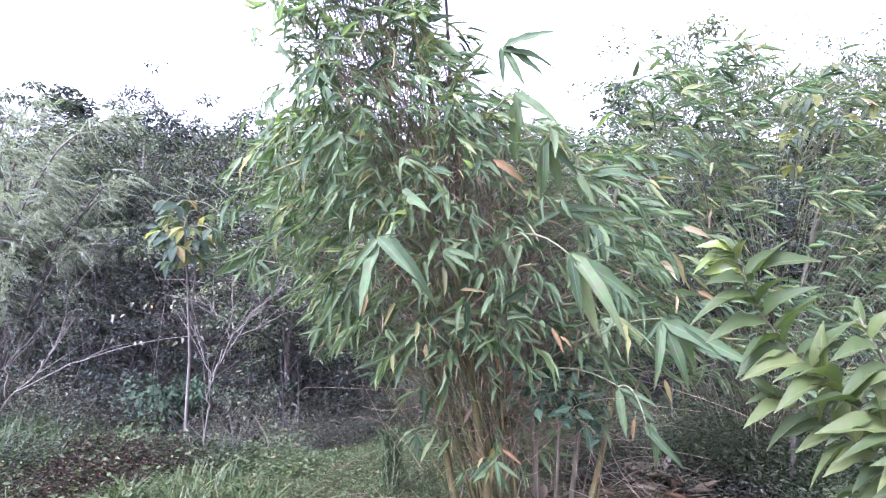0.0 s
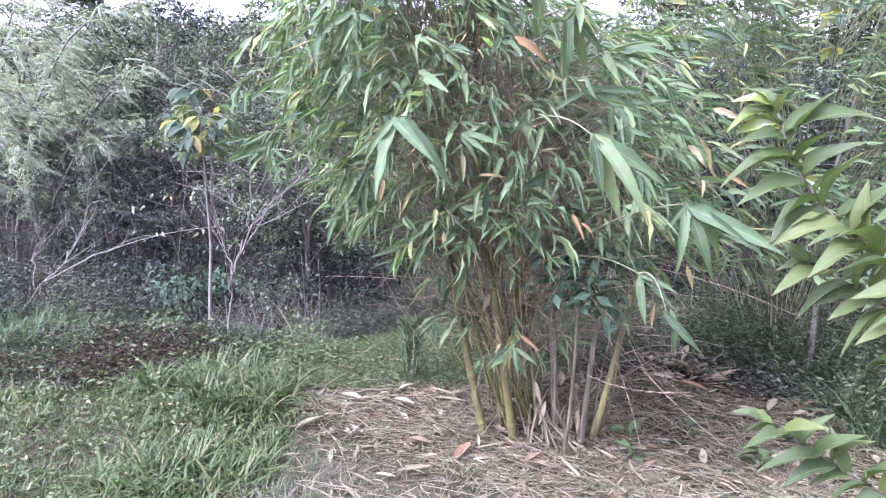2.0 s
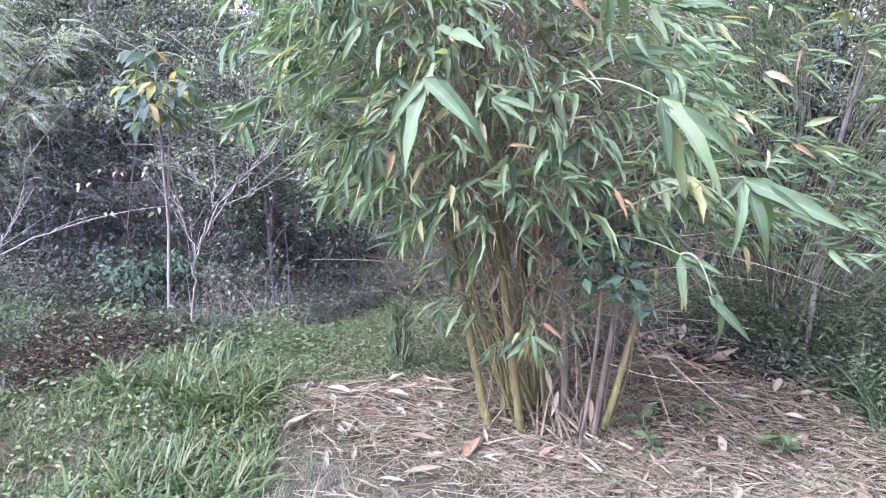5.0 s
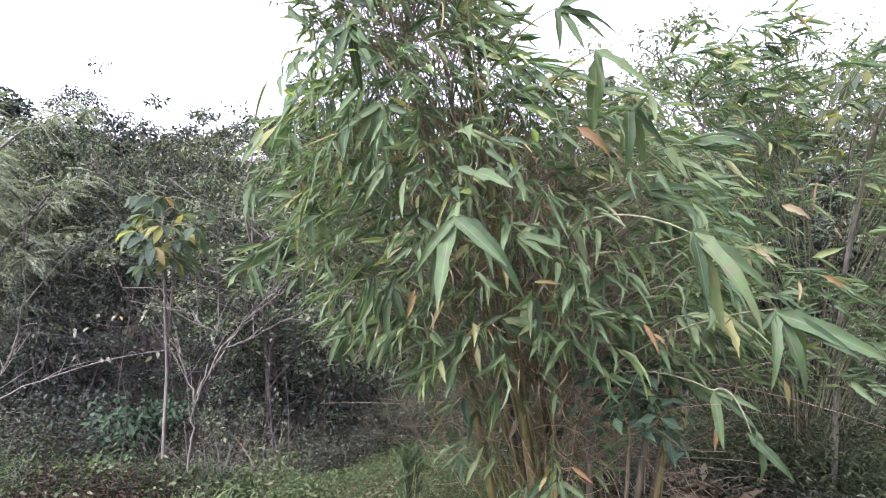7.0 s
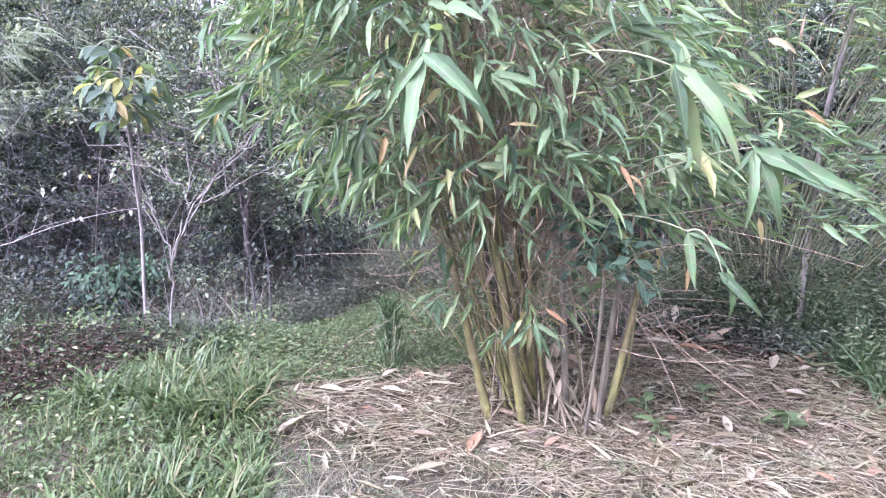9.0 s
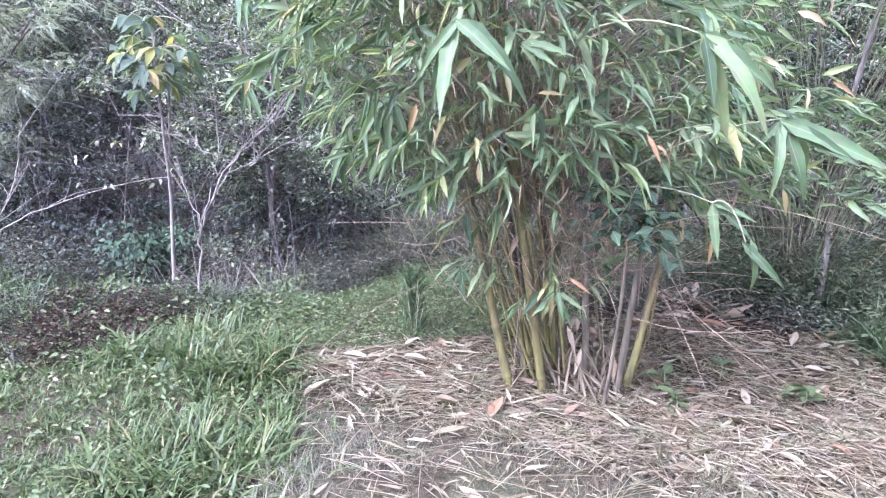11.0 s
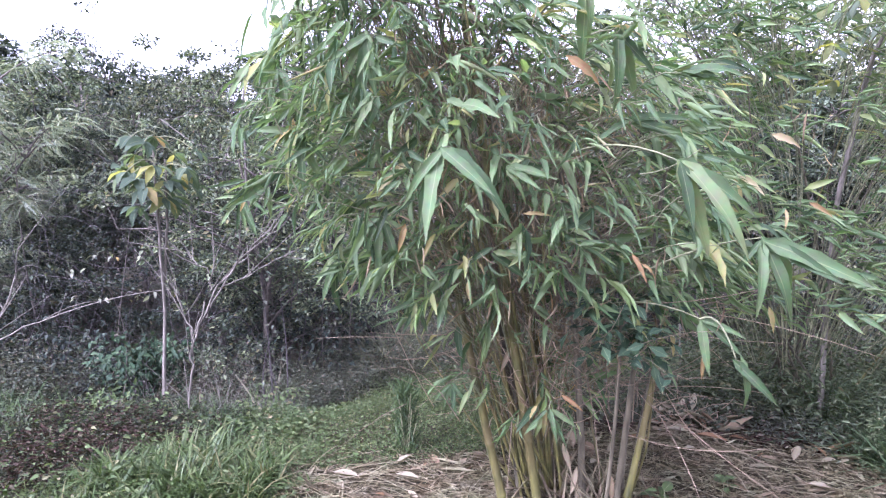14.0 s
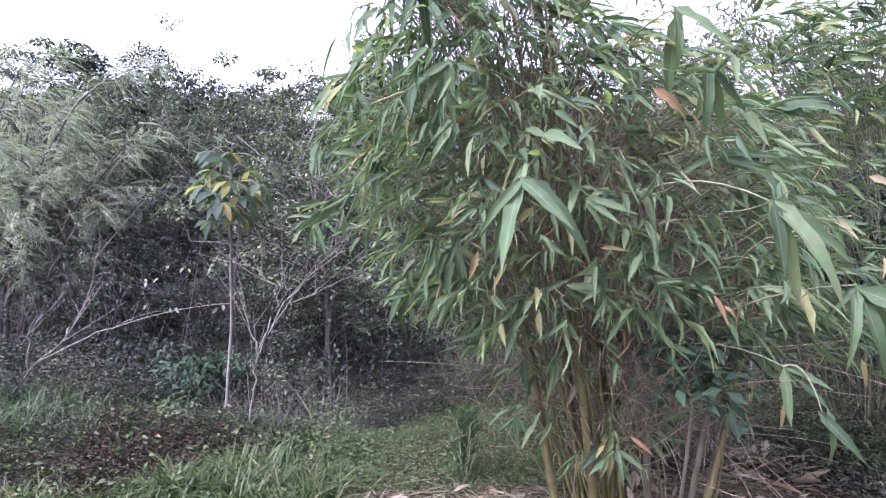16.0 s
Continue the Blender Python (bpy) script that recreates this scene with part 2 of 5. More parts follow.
m_vine = leaf_material("dark_pinnate_leaf", [(0.0, (0.017, 0.032, 0.017)), (0.7, (0.028, 0.050, 0.025)), (1.0, (0.043, 0.068, 0.032))],
                       "island", 0.65, 0.2, 0.0, 0.2, 0.10)
m_culm = grain_material("bamboo_culm_green", (0.053, 0.055, 0.019), (0.140, 0.127, 0.038), 34, 0.5, (1, 1, 0.25), 0.15, "object", 0.4, (0.11, 0.092, 0.034))
m_culm_old = grain_material("bamboo_culm_brown", (0.043, 0.038, 0.024), (0.105, 0.092, 0.056), 40, 0.6, (1, 1, 0.15), 0.2, "object", 0.4)
m_twig = grain_material("straw_twig", (0.110, 0.081, 0.048), (0.227, 0.175, 0.110), 50, 0.7, vary=0.5)
m_green_twig = grain_material("green_twig", (0.081, 0.090, 0.043), (0.155, 0.158, 0.081), 50, 0.6, vary=0.4)
m_fruit_bark = grain_material("brown_young_bark", (0.053, 0.046, 0.030), (0.105, 0.093, 0.062), 70, 0.8, (1, 1, 0.3), 0.4, vary=0.3)
m_bark = grain_material("grey_bark", (0.046, 0.040, 0.030), (0.118, 0.102, 0.081), 45, 0.85, (1, 1, 0.3), 0.6, vary=0.4)
m_pale_bark = grain_material("pale_dry_bark", (0.065, 0.059, 0.044), (0.133, 0.120, 0.093), 60, 0.8, (1, 1, 0.3), 0.4, vary=0.25)
# Grey stems, darkened in colour for the deep shade inside the brush.
m_shaded_stem = grain_material("shaded_grey_stem", (0.031, 0.027, 0.024), (0.077, 0.068, 0.061), 60, 0.85, vary=0.5)


def ground_material():
    """Brown earth with red soil, straw-coloured crumbs and mossy patches."""
    m, nt, out = nodes_of("earth")
    fine = noise_node(nt, 22.0, 8.0, "Object", 0.7)
    big = noise_node(nt, 0.9, 4.0)
    soil = ramp_node(nt, [(0.3, (0.017, 0.015, 0.007)), (0.55, (0.040, 0.035, 0.019)), (0.8, (0.082, 0.072, 0.041))])
    nt.links.new(fine.outputs[0], soil.inputs[0])
    red = ramp_node(nt, [(0.3, (0.016, 0.012, 0.007)), (0.7, (0.046, 0.032, 0.020))])
    nt.links.new(fine.outputs[0], red.inputs[0])
    where = ramp_node(nt, [(0.46, (0, 0, 0)), (0.6, (1, 1, 1))])
    nt.links.new(big.outputs[0], where.inputs[0])
    c = mixed(nt, "MIX", where.outputs[0], soil.outputs[0], red.outputs[0])
    far = noise_node(nt, 1.1, 6.0)
    moss = ramp_node(nt, [(0.5, (0, 0, 0)), (0.65, (1, 1, 1))])
    nt.links.new(far.outputs[0], moss.inputs[0])
    c = mixed(nt, "MIX", sums(nt, "MULTIPLY", moss.outputs[0], 0.55), c, (0.034, 0.043, 0.020))
    b = nt.nodes.new("ShaderNodeBsdfPrincipled")
    b.inputs["Roughness"].default_value = 0.95
    b.inputs["Specular IOR Level"].default_value = 0.1
    nt.links.new(c, b.inputs["Base Color"])
    bp = nt.nodes.new("ShaderNodeBump")
    bp.inputs["Strength"].default_value, bp.inputs["Distance"].default_value = 0.8, 0.02
    nt.links.new(fine.outputs[0], bp.inputs["Height"])
    nt.links.new(bp.outputs[0], b.inputs["Normal"])
    nt.links.new(b.outputs[0], out.inputs["Surface"])
    return m


m_earth = ground_material()
rng = np.random.default_rng(7)


# ---- mesh helpers ----
def unit(v):
    return v / np.maximum(np.linalg.norm(v, axis=-1, keepdims=True), 1e-9)


def raw_mesh(name, v, f, mat, uv=None, smooth=True):
    """A mesh from arrays: v (n, 3), f (m, k), uv per corner (m * k, 2)."""
    me = bpy.data.meshes.new(name)
    m, k = f.shape
    me.vertices.add(len(v))
    me.vertices.foreach_set("co", np.ascontiguousarray(v, dtype=np.float32).ravel())
    me.loops.add(m * k)
    me.loops.foreach_set("vertex_index", np.ascontiguousarray(f, dtype=np.int32).ravel())
    me.polygons.add(m)
    me.polygons.foreach_set("loop_start", np.arange(0, m * k, k, dtype=np.int32))
    if uv is not None:
        me.uv_layers.new(name="UVMap").data.foreach_set("uv", np.ascontiguousarray(uv, dtype=np.float32).ravel())
    if smooth:
        me.polygons.foreach_set("use_smooth", np.ones(m, dtype=bool))
    me.update(calc_edges=True)
    me.materials.append(mat)
    return me


class Soup:
    """Gathers many small pieces into one mesh of quads."""

    def __init__(self):
        self.v, self.f, self.uv, self.n = [], [], [], 0

    def add(self, v, f, uv):
        self.v.append(v), self.f.append(f + self.n), self.uv.append(uv)
        self.n += len(v)

    def stamp(self, shape, rot, at):
        """shape: (v, f, uv per corner); rot (m, 3, 3) with scale; at (m, 3)."""
        v, f, uv = shape
        m = len(at)
        if m == 0:
            return
        pts = np.einsum("mij,nj->mni", rot, v) + at[:, None, :]
        faces = f[None] + (np.arange(m) * len(v))[:, None, None]
        self.add(pts.reshape(-1, 3), faces.reshape(-1, 4), np.tile(uv, (m, 1)))

    def tubes(self, p, r, sides=4):
        """p (m, k, 3) lines, r (m, k) radii."""
        p, r = np.asarray(p, float), np.asarray(r, float)
        m, k, _ = p.shape
        d = unit(np.gradient(p, axis=1))
        ref = np.where(np.abs(d[..., 2:3]) > 0.9, np.array([1.0, 0, 0]), np.array([0, 0, 1.0]))
        a = unit(np.cross(d, ref))
        b = np.cross(d, a)
        ang = np.arange(sides) * 2 * np.pi / sides
        ring = p[:, :, None] + r[:, :, None, None] * (a[:, :, None] * np.cos(ang)[:, None] + b[:, :, None] * np.sin(ang)[:, None])
        i, j = np.meshgrid(np.arange(k - 1), np.arange(sides), indexing="ij")
        j2 = (j + 1) % sides
        f = np.stack([i * sides + j, i * sides + j2, (i + 1) * sides + j2, (i + 1) * sides + j], -1).reshape(-1, 4)
        f = (f[None] + (np.arange(m) * k * sides)[:, None, None]).reshape(-1, 4)
        self.add(ring.reshape(-1, 3), f, np.zeros((len(f) * 4, 2)))

    def mesh(self, name, mat):
        return raw_mesh(name, np.concatenate(self.v), np.concatenate(self.f), mat, np.concatenate(self.uv))


def leaf_shape(rows, ratio, fold=0.25, droop=0.15, belly=0.4, twist=0.0, wave=0.0):
    """A leaf 1 long along y: a blade folded at its midrib, widest at belly, bending down to its tip."""
    s = np.linspace(0, 1, rows)
    w = np.where(s < belly, np.sin(np.minimum(s / belly, 1) * np.pi / 2) ** 0.75,
                 np.cos(np.clip((s - belly) / (1 - belly), 0, 1) * np.pi / 2) ** 0.9)
    w = np.maximum(w, 0.03) * ratio / 2
    v = []
    for a, b in zip(s, w):
        t = twist * a
        up = fold * b + wave * b * math.sin(a * 14)
        z = -droop * a * a
        y = a - 0.25 * droop * droop * a ** 3
        v += [(-b * math.cos(t), y, z + up - b * math.sin(t)), (0, y, z), (b * math.cos(t), y, z + up + b * math.sin(t))]
    f, uv = [], []
    for i in range(rows - 1):
        for j in range(2):
            f.append((3 * i + j, 3 * i + j + 1, 3 * i + j + 4, 3 * i + j + 3))
            uv += [(j / 2, s[i]), (j / 2 + 0.5, s[i]), (j / 2 + 0.5, s[i + 1]), (j / 2, s[i + 1])]
    return np.array(v), np.array(f), np.array(uv)


def strap_shape(rows, ratio, roll=0.8, droop=0.15, twist=0.0, wave=0.0, kink=0.0, cols=4):
    """A bamboo leaf 1 long along y: quick round base, long even sides, drawn-out tip, rolled in across its width."""
    s = np.linspace(0, 1, rows) ** 0.9
    w = np.minimum(s / 0.14, 1) ** 0.6 * (1 - np.clip((s - 0.42) / 0.58, 0, 1) ** 1.7)
    w = np.maximum(w, 0.04) * ratio / 2
    v, f, uv = [], [], []
    for a, b in zip(s, w):
        t = twist * a
        z0 = -droop * a * a - kink * max(0.0, a - 0.6)
        y0 = a - 0.25 * droop * droop * a ** 3
        for j in range(cols + 1):
            u = 2 * j / cols - 1
            x, z = b * math.sin(roll * u) / roll, b * (1 - math.cos(roll * u)) / roll + 0.05 * b * abs(u)
            z += wave * b * abs(u) * math.sin(a * 17 + (2 if u > 0 else 0))
            v.append((x * math.cos(t) - z * math.sin(t), y0, z0 + x * math.sin(t) + z * math.cos(t)))
    n = cols + 1
    for i in range(rows - 1):
        for j in range(cols):
            f.append((n * i + j, n * i + j + 1, n * (i + 1) + j + 1, n * (i + 1) + j))
            uv += [(j / cols, s[i]), ((j + 1) / cols, s[i]), ((j + 1) / cols, s[i + 1]), (j / cols, s[i + 1])]
    return np.array(v), np.array(f), np.array(uv)


def blade_shape(rows=4, ratio=0.05, droop=0.5):
    """A grass blade 1 long, growing along y and arching over towards -z."""
    s = np.linspace(0, 1, rows)
    v, f, uv = [], [], []
    for a in s:
        b = ratio / 2 * max(0.06, (1 - a ** 1.6))
        v += [(-b, a - 0.3 * droop * droop * a ** 3, -droop * a * a), (b, a - 0.3 * droop * droop * a ** 3, -droop * a * a)]
    for i in range(rows - 1):
        f.append((2 * i, 2 * i + 1, 2 * i + 3, 2 * i + 2))
        uv += [(0, s[i]), (1, s[i]), (1, s[i + 1]), (0, s[i + 1])]
    return np.array(v), np.array(f), np.array(uv)


def frames(d, up, length):
    """Rotations that lay a leaf's y along d with its face towards up, scaled to length."""
    d = unit(d)
    x = unit(np.cross(d, up))
    z = np.cross(x, d)
    return np.stack([x, d, z], -1) * np.asarray(length)[:, None, None]


def part(name, me, parent, label="", kind=""):
    ob = new(name, me)
    ob.parent = parent
    ob.matrix_parent_inverse = parent.matrix_world.inverted() if parent.type != "EMPTY" else Matrix.Translation(-parent.location)
    return tagged(ob, label, "", "", kind)


def thing(name, at, label, category, group="", kind=""):
    ob = new(name)
    ob.location = at
    ob.empty_display_size = 0.1
    return tagged(ob, label, category, group, kind)


def line(p0, p1, bend, k=8):
    """A bent line from p0 to p1, pushed by bend in its middle."""
    s = np.linspace(0, 1, k)[:, None]
    return (1 - s) * np.array(p0) + s * np.array(p1) + 4 * s * (1 - s) * np.array(bend)


def step(a, b, x):
    t = np.clip((x - a) / (b - a), 0, 1)
    return t * t * (3 - 2 * t)


# ---- ground: one sheet to the horizon ----
def rise(x, y):
    x, y = np.asarray(x, float), np.asarray(y, float)
    z = -0.31 * step(4.0, 5.3, y) * (1 - 0.75 * step(-1.4, -0.3, x) - 0.25 * step(0.3, 1.6, x)) - 0.31 * step(5.2, 7.0, y) * step(0.3, 1.6, x)
    z = z - 0.10 * step(-1.6, -3.2, x) * (1 - step(4.2, 5.3, y))
    z = z + 0.06 * np.exp(-((x - 1.15) ** 2 / 0.5 + (y - 4.25) ** 2 / 0.15))
    near = np.exp(-((x / 14) ** 2 + ((y - 4) / 14) ** 2))
    return z + near * (0.012 * np.sin(3.1 * x + 1.7 * y) + 0.012 * np.sin(5.3 * y - 2.2 * x + 1) + 0.008 * np.sin(9.1 * x + 4.0 * y))


def brush_edge(x):
    """Where the brush begins; further off behind the bamboo."""
    return np.interp(x, [-5, -3, -2.2, -1.7, -1.2, -0.7, 0.0, 1.0], [4.7, 4.75, 4.85, 5.05, 5.45, 6.1, 6.9, 7.3])


def ground():
    far = np.geomspace(8.2, 900, 22)
    xs = np.concatenate([-far[::-1], np.arange(-8, 8.01, 0.1), far])
    ys = np.concatenate([-far[::-1] + 2, np.arange(-6, 14.01, 0.1), far + 6.0])
    gx, gy = np.meshgrid(xs, ys)
    v = np.stack([gx, gy, rise(gx, gy)], -1).reshape(-1, 3)
    n, m = len(xs), len(ys)
    i, j = np.meshgrid(np.arange(m - 1), np.arange(n - 1), indexing="ij")
    q = (i * n + j).ravel()
    ob = new("ground", raw_mesh("ground", v, np.stack([q, q + 1, q + n + 1, q + n], -1), m_earth))
    tagged(ob, "brown and reddish earth sloping gently down to the woods", "ground", "", "structure")


ground()


def on_ground(x, y, lift=0.0):
    return np.stack([x, y, rise(x, y) + lift], -1)


def flat(n):
    """n random level directions."""
    a = rng.uniform(0, 2 * np.pi, n)
    return np.stack([np.cos(a), np.sin(a), np.zeros(n)], -1)


# ---- bamboo ----
BLADES = [strap_shape(7, 0.185, 1.0, 0.12, 0.4, 0.15), strap_shape(7, 0.205, 0.8, 0.3, -0.7, 0.3), strap_shape(7, 0.15, 2.1, 0.08, 0.8),
          strap_shape(7, 0.18, 1.4, 0.45, 1.1, 0.3), strap_shape(7, 0.13, 2.5, 0.2, -0.5), strap_shape(7, 0.215, 0.6, 0.15, 0.2, 0.35, 0.4),
          strap_shape(10, 0.18, 0.8, 0.14, -0.15, 0.25), strap_shape(10, 0.17, 1.0, 0.24, 0.25, 0.2, 0.3)]
BLADE_MESHES = [raw_mesh("leaf", v, f, m_bamboo_piece, uv) for v, f, uv in BLADES]

SHEATH = [leaf_shape(7, 0.28, 0.9, -0.12, 0.4, 0.5), leaf_shape(7, 0.2, 0.8, 0.1, 0.35, -0.6), leaf_shape(7, 0.35, 1.0, -0.2, 0.45, 0.2)]
SHEATHS = [raw_mesh("fallen_leaf", v, f, m_dead_piece, uv) for v, f, uv in SHEATH]
YELLOW_MESHES = [raw_mesh("withered_leaf", v, f, m_yellow, uv) for v, f, uv in (BLADES[0], BLADES[1], BLADES[5])]


def culm_mesh(pts, r0, r1, mat, gap=0.22, sides=10):
    """A jointed culm: swollen rings at its nodes, taper to the tip."""
    seg = np.linalg.norm(np.diff(pts, axis=0), axis=1)
    cum = np.concatenate([[0], np.cumsum(seg)])
    total = cum[-1]
    at, rad = [0.0], [1.06]
    nodes = np.arange(gap * 0.4, total - 0.05, gap)
    for d in nodes:
        at += [d - 0.02, d - 0.006, d, d + 0.006, d + 0.02]
        rad += [1.0, 1.05, 1.18, 1.07, 1.0]
    at.append(total), rad.append(1.0)
    at = np.array(at)
    p = np.stack([np.interp(at, cum, pts[:, i]) for i in range(3)], -1)
    r = (r0 + (r1 - r0) * at / total) * np.array(rad)
    s = Soup()
    s.tubes(p[None], r[None], sides)
    return s.mesh("culm", mat)


def sprays(nodes, out, count, length, wind, droop):
    """Fans of leaves at the ends of twigs: origin, direction, face and length of each."""
    at, d, up, ln = [], [], [], []
    for p, o in zip(nodes, out):
        n = rng.integers(*count)
        base = unit(o + wind + np.array([0, 0, -droop]) + rng.normal(0, 0.15, 3))
        side = unit(np.cross(base, np.array([0, 0, 1.0]) + rng.normal(0, 0.5, 3)))
        face = unit(np.cross(side, base)) + rng.normal(0, 0.3, 3)
        size = rng.uniform(0.65, 1.1)
        for i in range(n):
            t = rng.uniform(-1, 1)
            dd = base + side * t * 0.95 + rng.normal(0, 0.25, 3) + np.array([0, 0, -0.75 * rng.random() ** 2])
            at.append(p + base * rng.uniform(-0.12, 0.02) + rng.normal(0, 0.006, 3))
            d.append(dd)
            up.append(face + rng.normal(0, 0.45, 3))
            ln.append(size * (length[0] + (length[1] - length[0]) * rng.beta(1.6, 1.7)))
    return np.array(at), unit(np.array(d)), np.array(up), np.array(ln)


def dress(clump, at, d, up, ln, near_count):
    """Hangs leaves on a clump: those towards the open lawn singly, the rest as one foliage part."""
    rot = frames(d, up, ln)
    kind = rng.choice(6, len(at), p=[0.22, 0.2, 0.2, 0.13, 0.12, 0.13])
    order = np.argsort(at[:, 1] + 0.15 * np.abs(at[:, 2] - 1.3))
    single, rest = order[:near_count], order[near_count:]
    for i in single:
        ob = part("leaf", BLADE_MESHES[kind[i]], clump)
        r = Matrix([list(row) for row in rot[i]]).to_4x4()
        ob.matrix_basis = Matrix.Translation(at[i]) @ r
    s = Soup()
    for k in range(6):
        sel = rest[kind[rest] == k]
        s.stamp(BLADES[k], rot[sel], at[sel])
    part("foliage", s.mesh("foliage", m_bamboo), clump, "dense green bamboo leaves with a few yellow ones", "stuff")


def side_twigs(clump, lines, near_count):
    """Side twigs: those nearest the lawn singly, the rest as one part."""
    r = np.linspace(0.0028, 0.0012, lines.shape[1])
    order = np.argsort(lines[:, -1, 1])
    for i in order[:near_count]:
        s = Soup()
        s.tubes(lines[i][None], r[None], 4)
        part("twig", s.mesh("twig", m_green_twig), clump)
    s = Soup()
    rest = lines[order[near_count:]]
    s.tubes(rest, np.tile(r, (len(rest), 1)), 3)
    part("side_growth", s.mesh("side_growth", m_green_twig), clump, "thin straw-green side twigs", "stuff")


def twig_lines(a, b, sag, k=5):
    s = np.linspace(0, 1, k)[None, :, None]
    p = a[:, None] * (1 - s) + b[:, None] * s
    p[..., 2] += (4 * s * (1 - s))[..., 0] * sag[:, None]
    return p


def envelope(z, keys):
    zs = [k[0] for k in keys]
    return [np.interp(z, zs, [k[i] for k in keys]) for i in (1, 2, 3)]


def main_bamboo():
    clump = thing("bamboo_clump", (0.5, 3.5, 0), "tall leafy bamboo clump with yellow-green culms in dry leaf litter", "bamboo", "bamboo clumps")
    culms = []

    def culm(base, top, bend, r, mat):
        p = line(base, top, bend, 14)
        part("culm", culm_mesh(p, r, r * 0.35, mat, rng.uniform(0.19, 0.26)), clump)
        culms.append(p)

    culm((0.30, 3.40, -0.02), (-0.34, 3.45, 3.0), (-0.03, -0.05, 0), 0.020, m_culm)
    culm((0.44, 3.40, -0.02), (-0.12, 3.2, 3.1), (0.01, -0.03, 0), 0.020, m_culm)
    culm((0.36, 3.50, -0.02), (-0.05, 3.7, 3.2), (-0.02, 0, 0), 0.016, m_culm_old)
    culm((0.40, 3.58, -0.02), (-0.2, 3.75, 2.6), (0.0, 0.03, 0), 0.020, m_culm)
    culm((0.745, 3.42, -0.02), (0.88, 3.2, 1.7), (-0.02, -0.04, 0), 0.014, m_culm_old)
    culm((0.78, 3.47, -0.02), (0.98, 3.6, 1.5), (0.03, 0, 0), 0.017, m_culm)
    culm((0.55, 3.62, -0.02), (-0.08, 3.6, 2.5), (0.03, 0, 0), 0.020, m_culm)
    culm((0.62, 3.50, -0.02), (0.4, 3.25, 1.85), (0.03, 0, 0), 0.017, m_culm_old)
    for i in range(27):
        a, q = rng.uniform(0, 6.28), rng.uniform(0.1, 1)
        right = i % 6 == 5
        cx, cy, rad = (0.78, 3.55, 0.08) if right else (0.42, 3.56, 0.15)
        b = np.array([cx + rad * q * math.cos(a), cy + 0.9 * rad * q * math.sin(a), -0.02])
        lean = np.array([rng.normal(0.22 if right else -0.5, 0.3), rng.normal(-0.05, 0.35), 0])
        h = rng.uniform(0.9, 1.4) if right else rng.uniform(1.2, 2.5)
        culm(b, b + lean * h / 2.3 + np.array([0, 0, h]), rng.normal(0, 0.06, 3) * (1, 1, 0), rng.uniform(0.004, 0.0095),
             m_culm_old if rng.random() < (0.5 if right else 0.3) else m_culm)

    # twigs leave the culms and end in sprays of leaves; half-widths by height: middle, left/right reach, depth
    keys = [(0.45, 0.40, 0.35, 0.30), (0.8, 0.42, 0.55, 0.50), (1.1, 0.32, 0.85, 0.75), (1.4, 0.25, 1.0, 0.9), (1.8, 0.12, 0.88, 0.85),
            (2.1, -0.08, 0.58, 0.7), (2.3, -0.22, 0.47, 0.6), (2.6, -0.32, 0.42, 0.55), (3.0, -0.38, 0.36, 0.45), (3.4, -0.4, 0.2, 0.3)]
    n = 2400
    z = np.concatenate([rng.uniform(0.95, 3.0, n - 270), rng.uniform(0.42, 1.15, 170), rng.uniform(2.7, 3.4, 100)])
    cx, wx, wy = envelope(z, keys)
    a = rng.uniform(0, 2 * np.pi, n)
    q = rng.uniform(0.15, 1.0, n) ** 0.4
    node = np.stack([cx + wx * q * np.cos(a), 3.45 + wy * q * np.where(np.sin(a) < 0, np.sin(a), 0.6 * np.sin(a)), z], -1)
    k = slice(0, 560)
    z[k] = rng.uniform(1.15, 3.0, 560)
    cx, wx, wy = envelope(z, keys)
    node[k] = np.stack([cx[k] + wx[k] * rng.uniform(-0.8, 0.8, 560), 3.4 - wy[k] * rng.uniform(0.2, 0.95, 560), z[k]], -1)
    root = np.stack([cx + 0.25 * (node[:, 0] - cx), 3.5 + 0.25 * (node[:, 1] - 3.5), z - rng.uniform(0.1, 0.45, n)], -1)
    out = unit(node - root) * np.array([1, 1, 0.25])
    wind = np.array([0.1, 0, -0.1]) + step(1.3, 2.2, z)[:, None] * np.array([0.7, 0, 0.2])
    west = (1 - step(-0.35, 0.15, node[:, 0] - cx)) * (1 - step(1.9, 2.4, z)) * rng.uniform(0.1, 0.95, n)
    wind = wind * (1 - west)[:, None] + west[:, None] * np.array([-0.12, -0.1, -0.75])
    bare = (z < 1.6) & (np.abs(node[:, 0] - 0.45) < 0.4) & (rng.random(n) < np.where(z < 0.95, 0.4, 0.2))
    bare |= (z > 2.0) & (rng.random(n) < 0.5)
    node, root, out, wind, z = node[~bare], root[~bare], out[~bare], wind[~bare], z[~bare]
    n = len(z)
    root = node - unit(node - root) * rng.uniform(0.12, 0.42, n)[:, None]
    leaves = sprays(node, out + wind, (3, 7), (0.05, 0.19), np.zeros(3), 0.18)
    side_twigs(clump, twig_lines(root, node, rng.uniform(-0.02, 0.08, n)), 160)
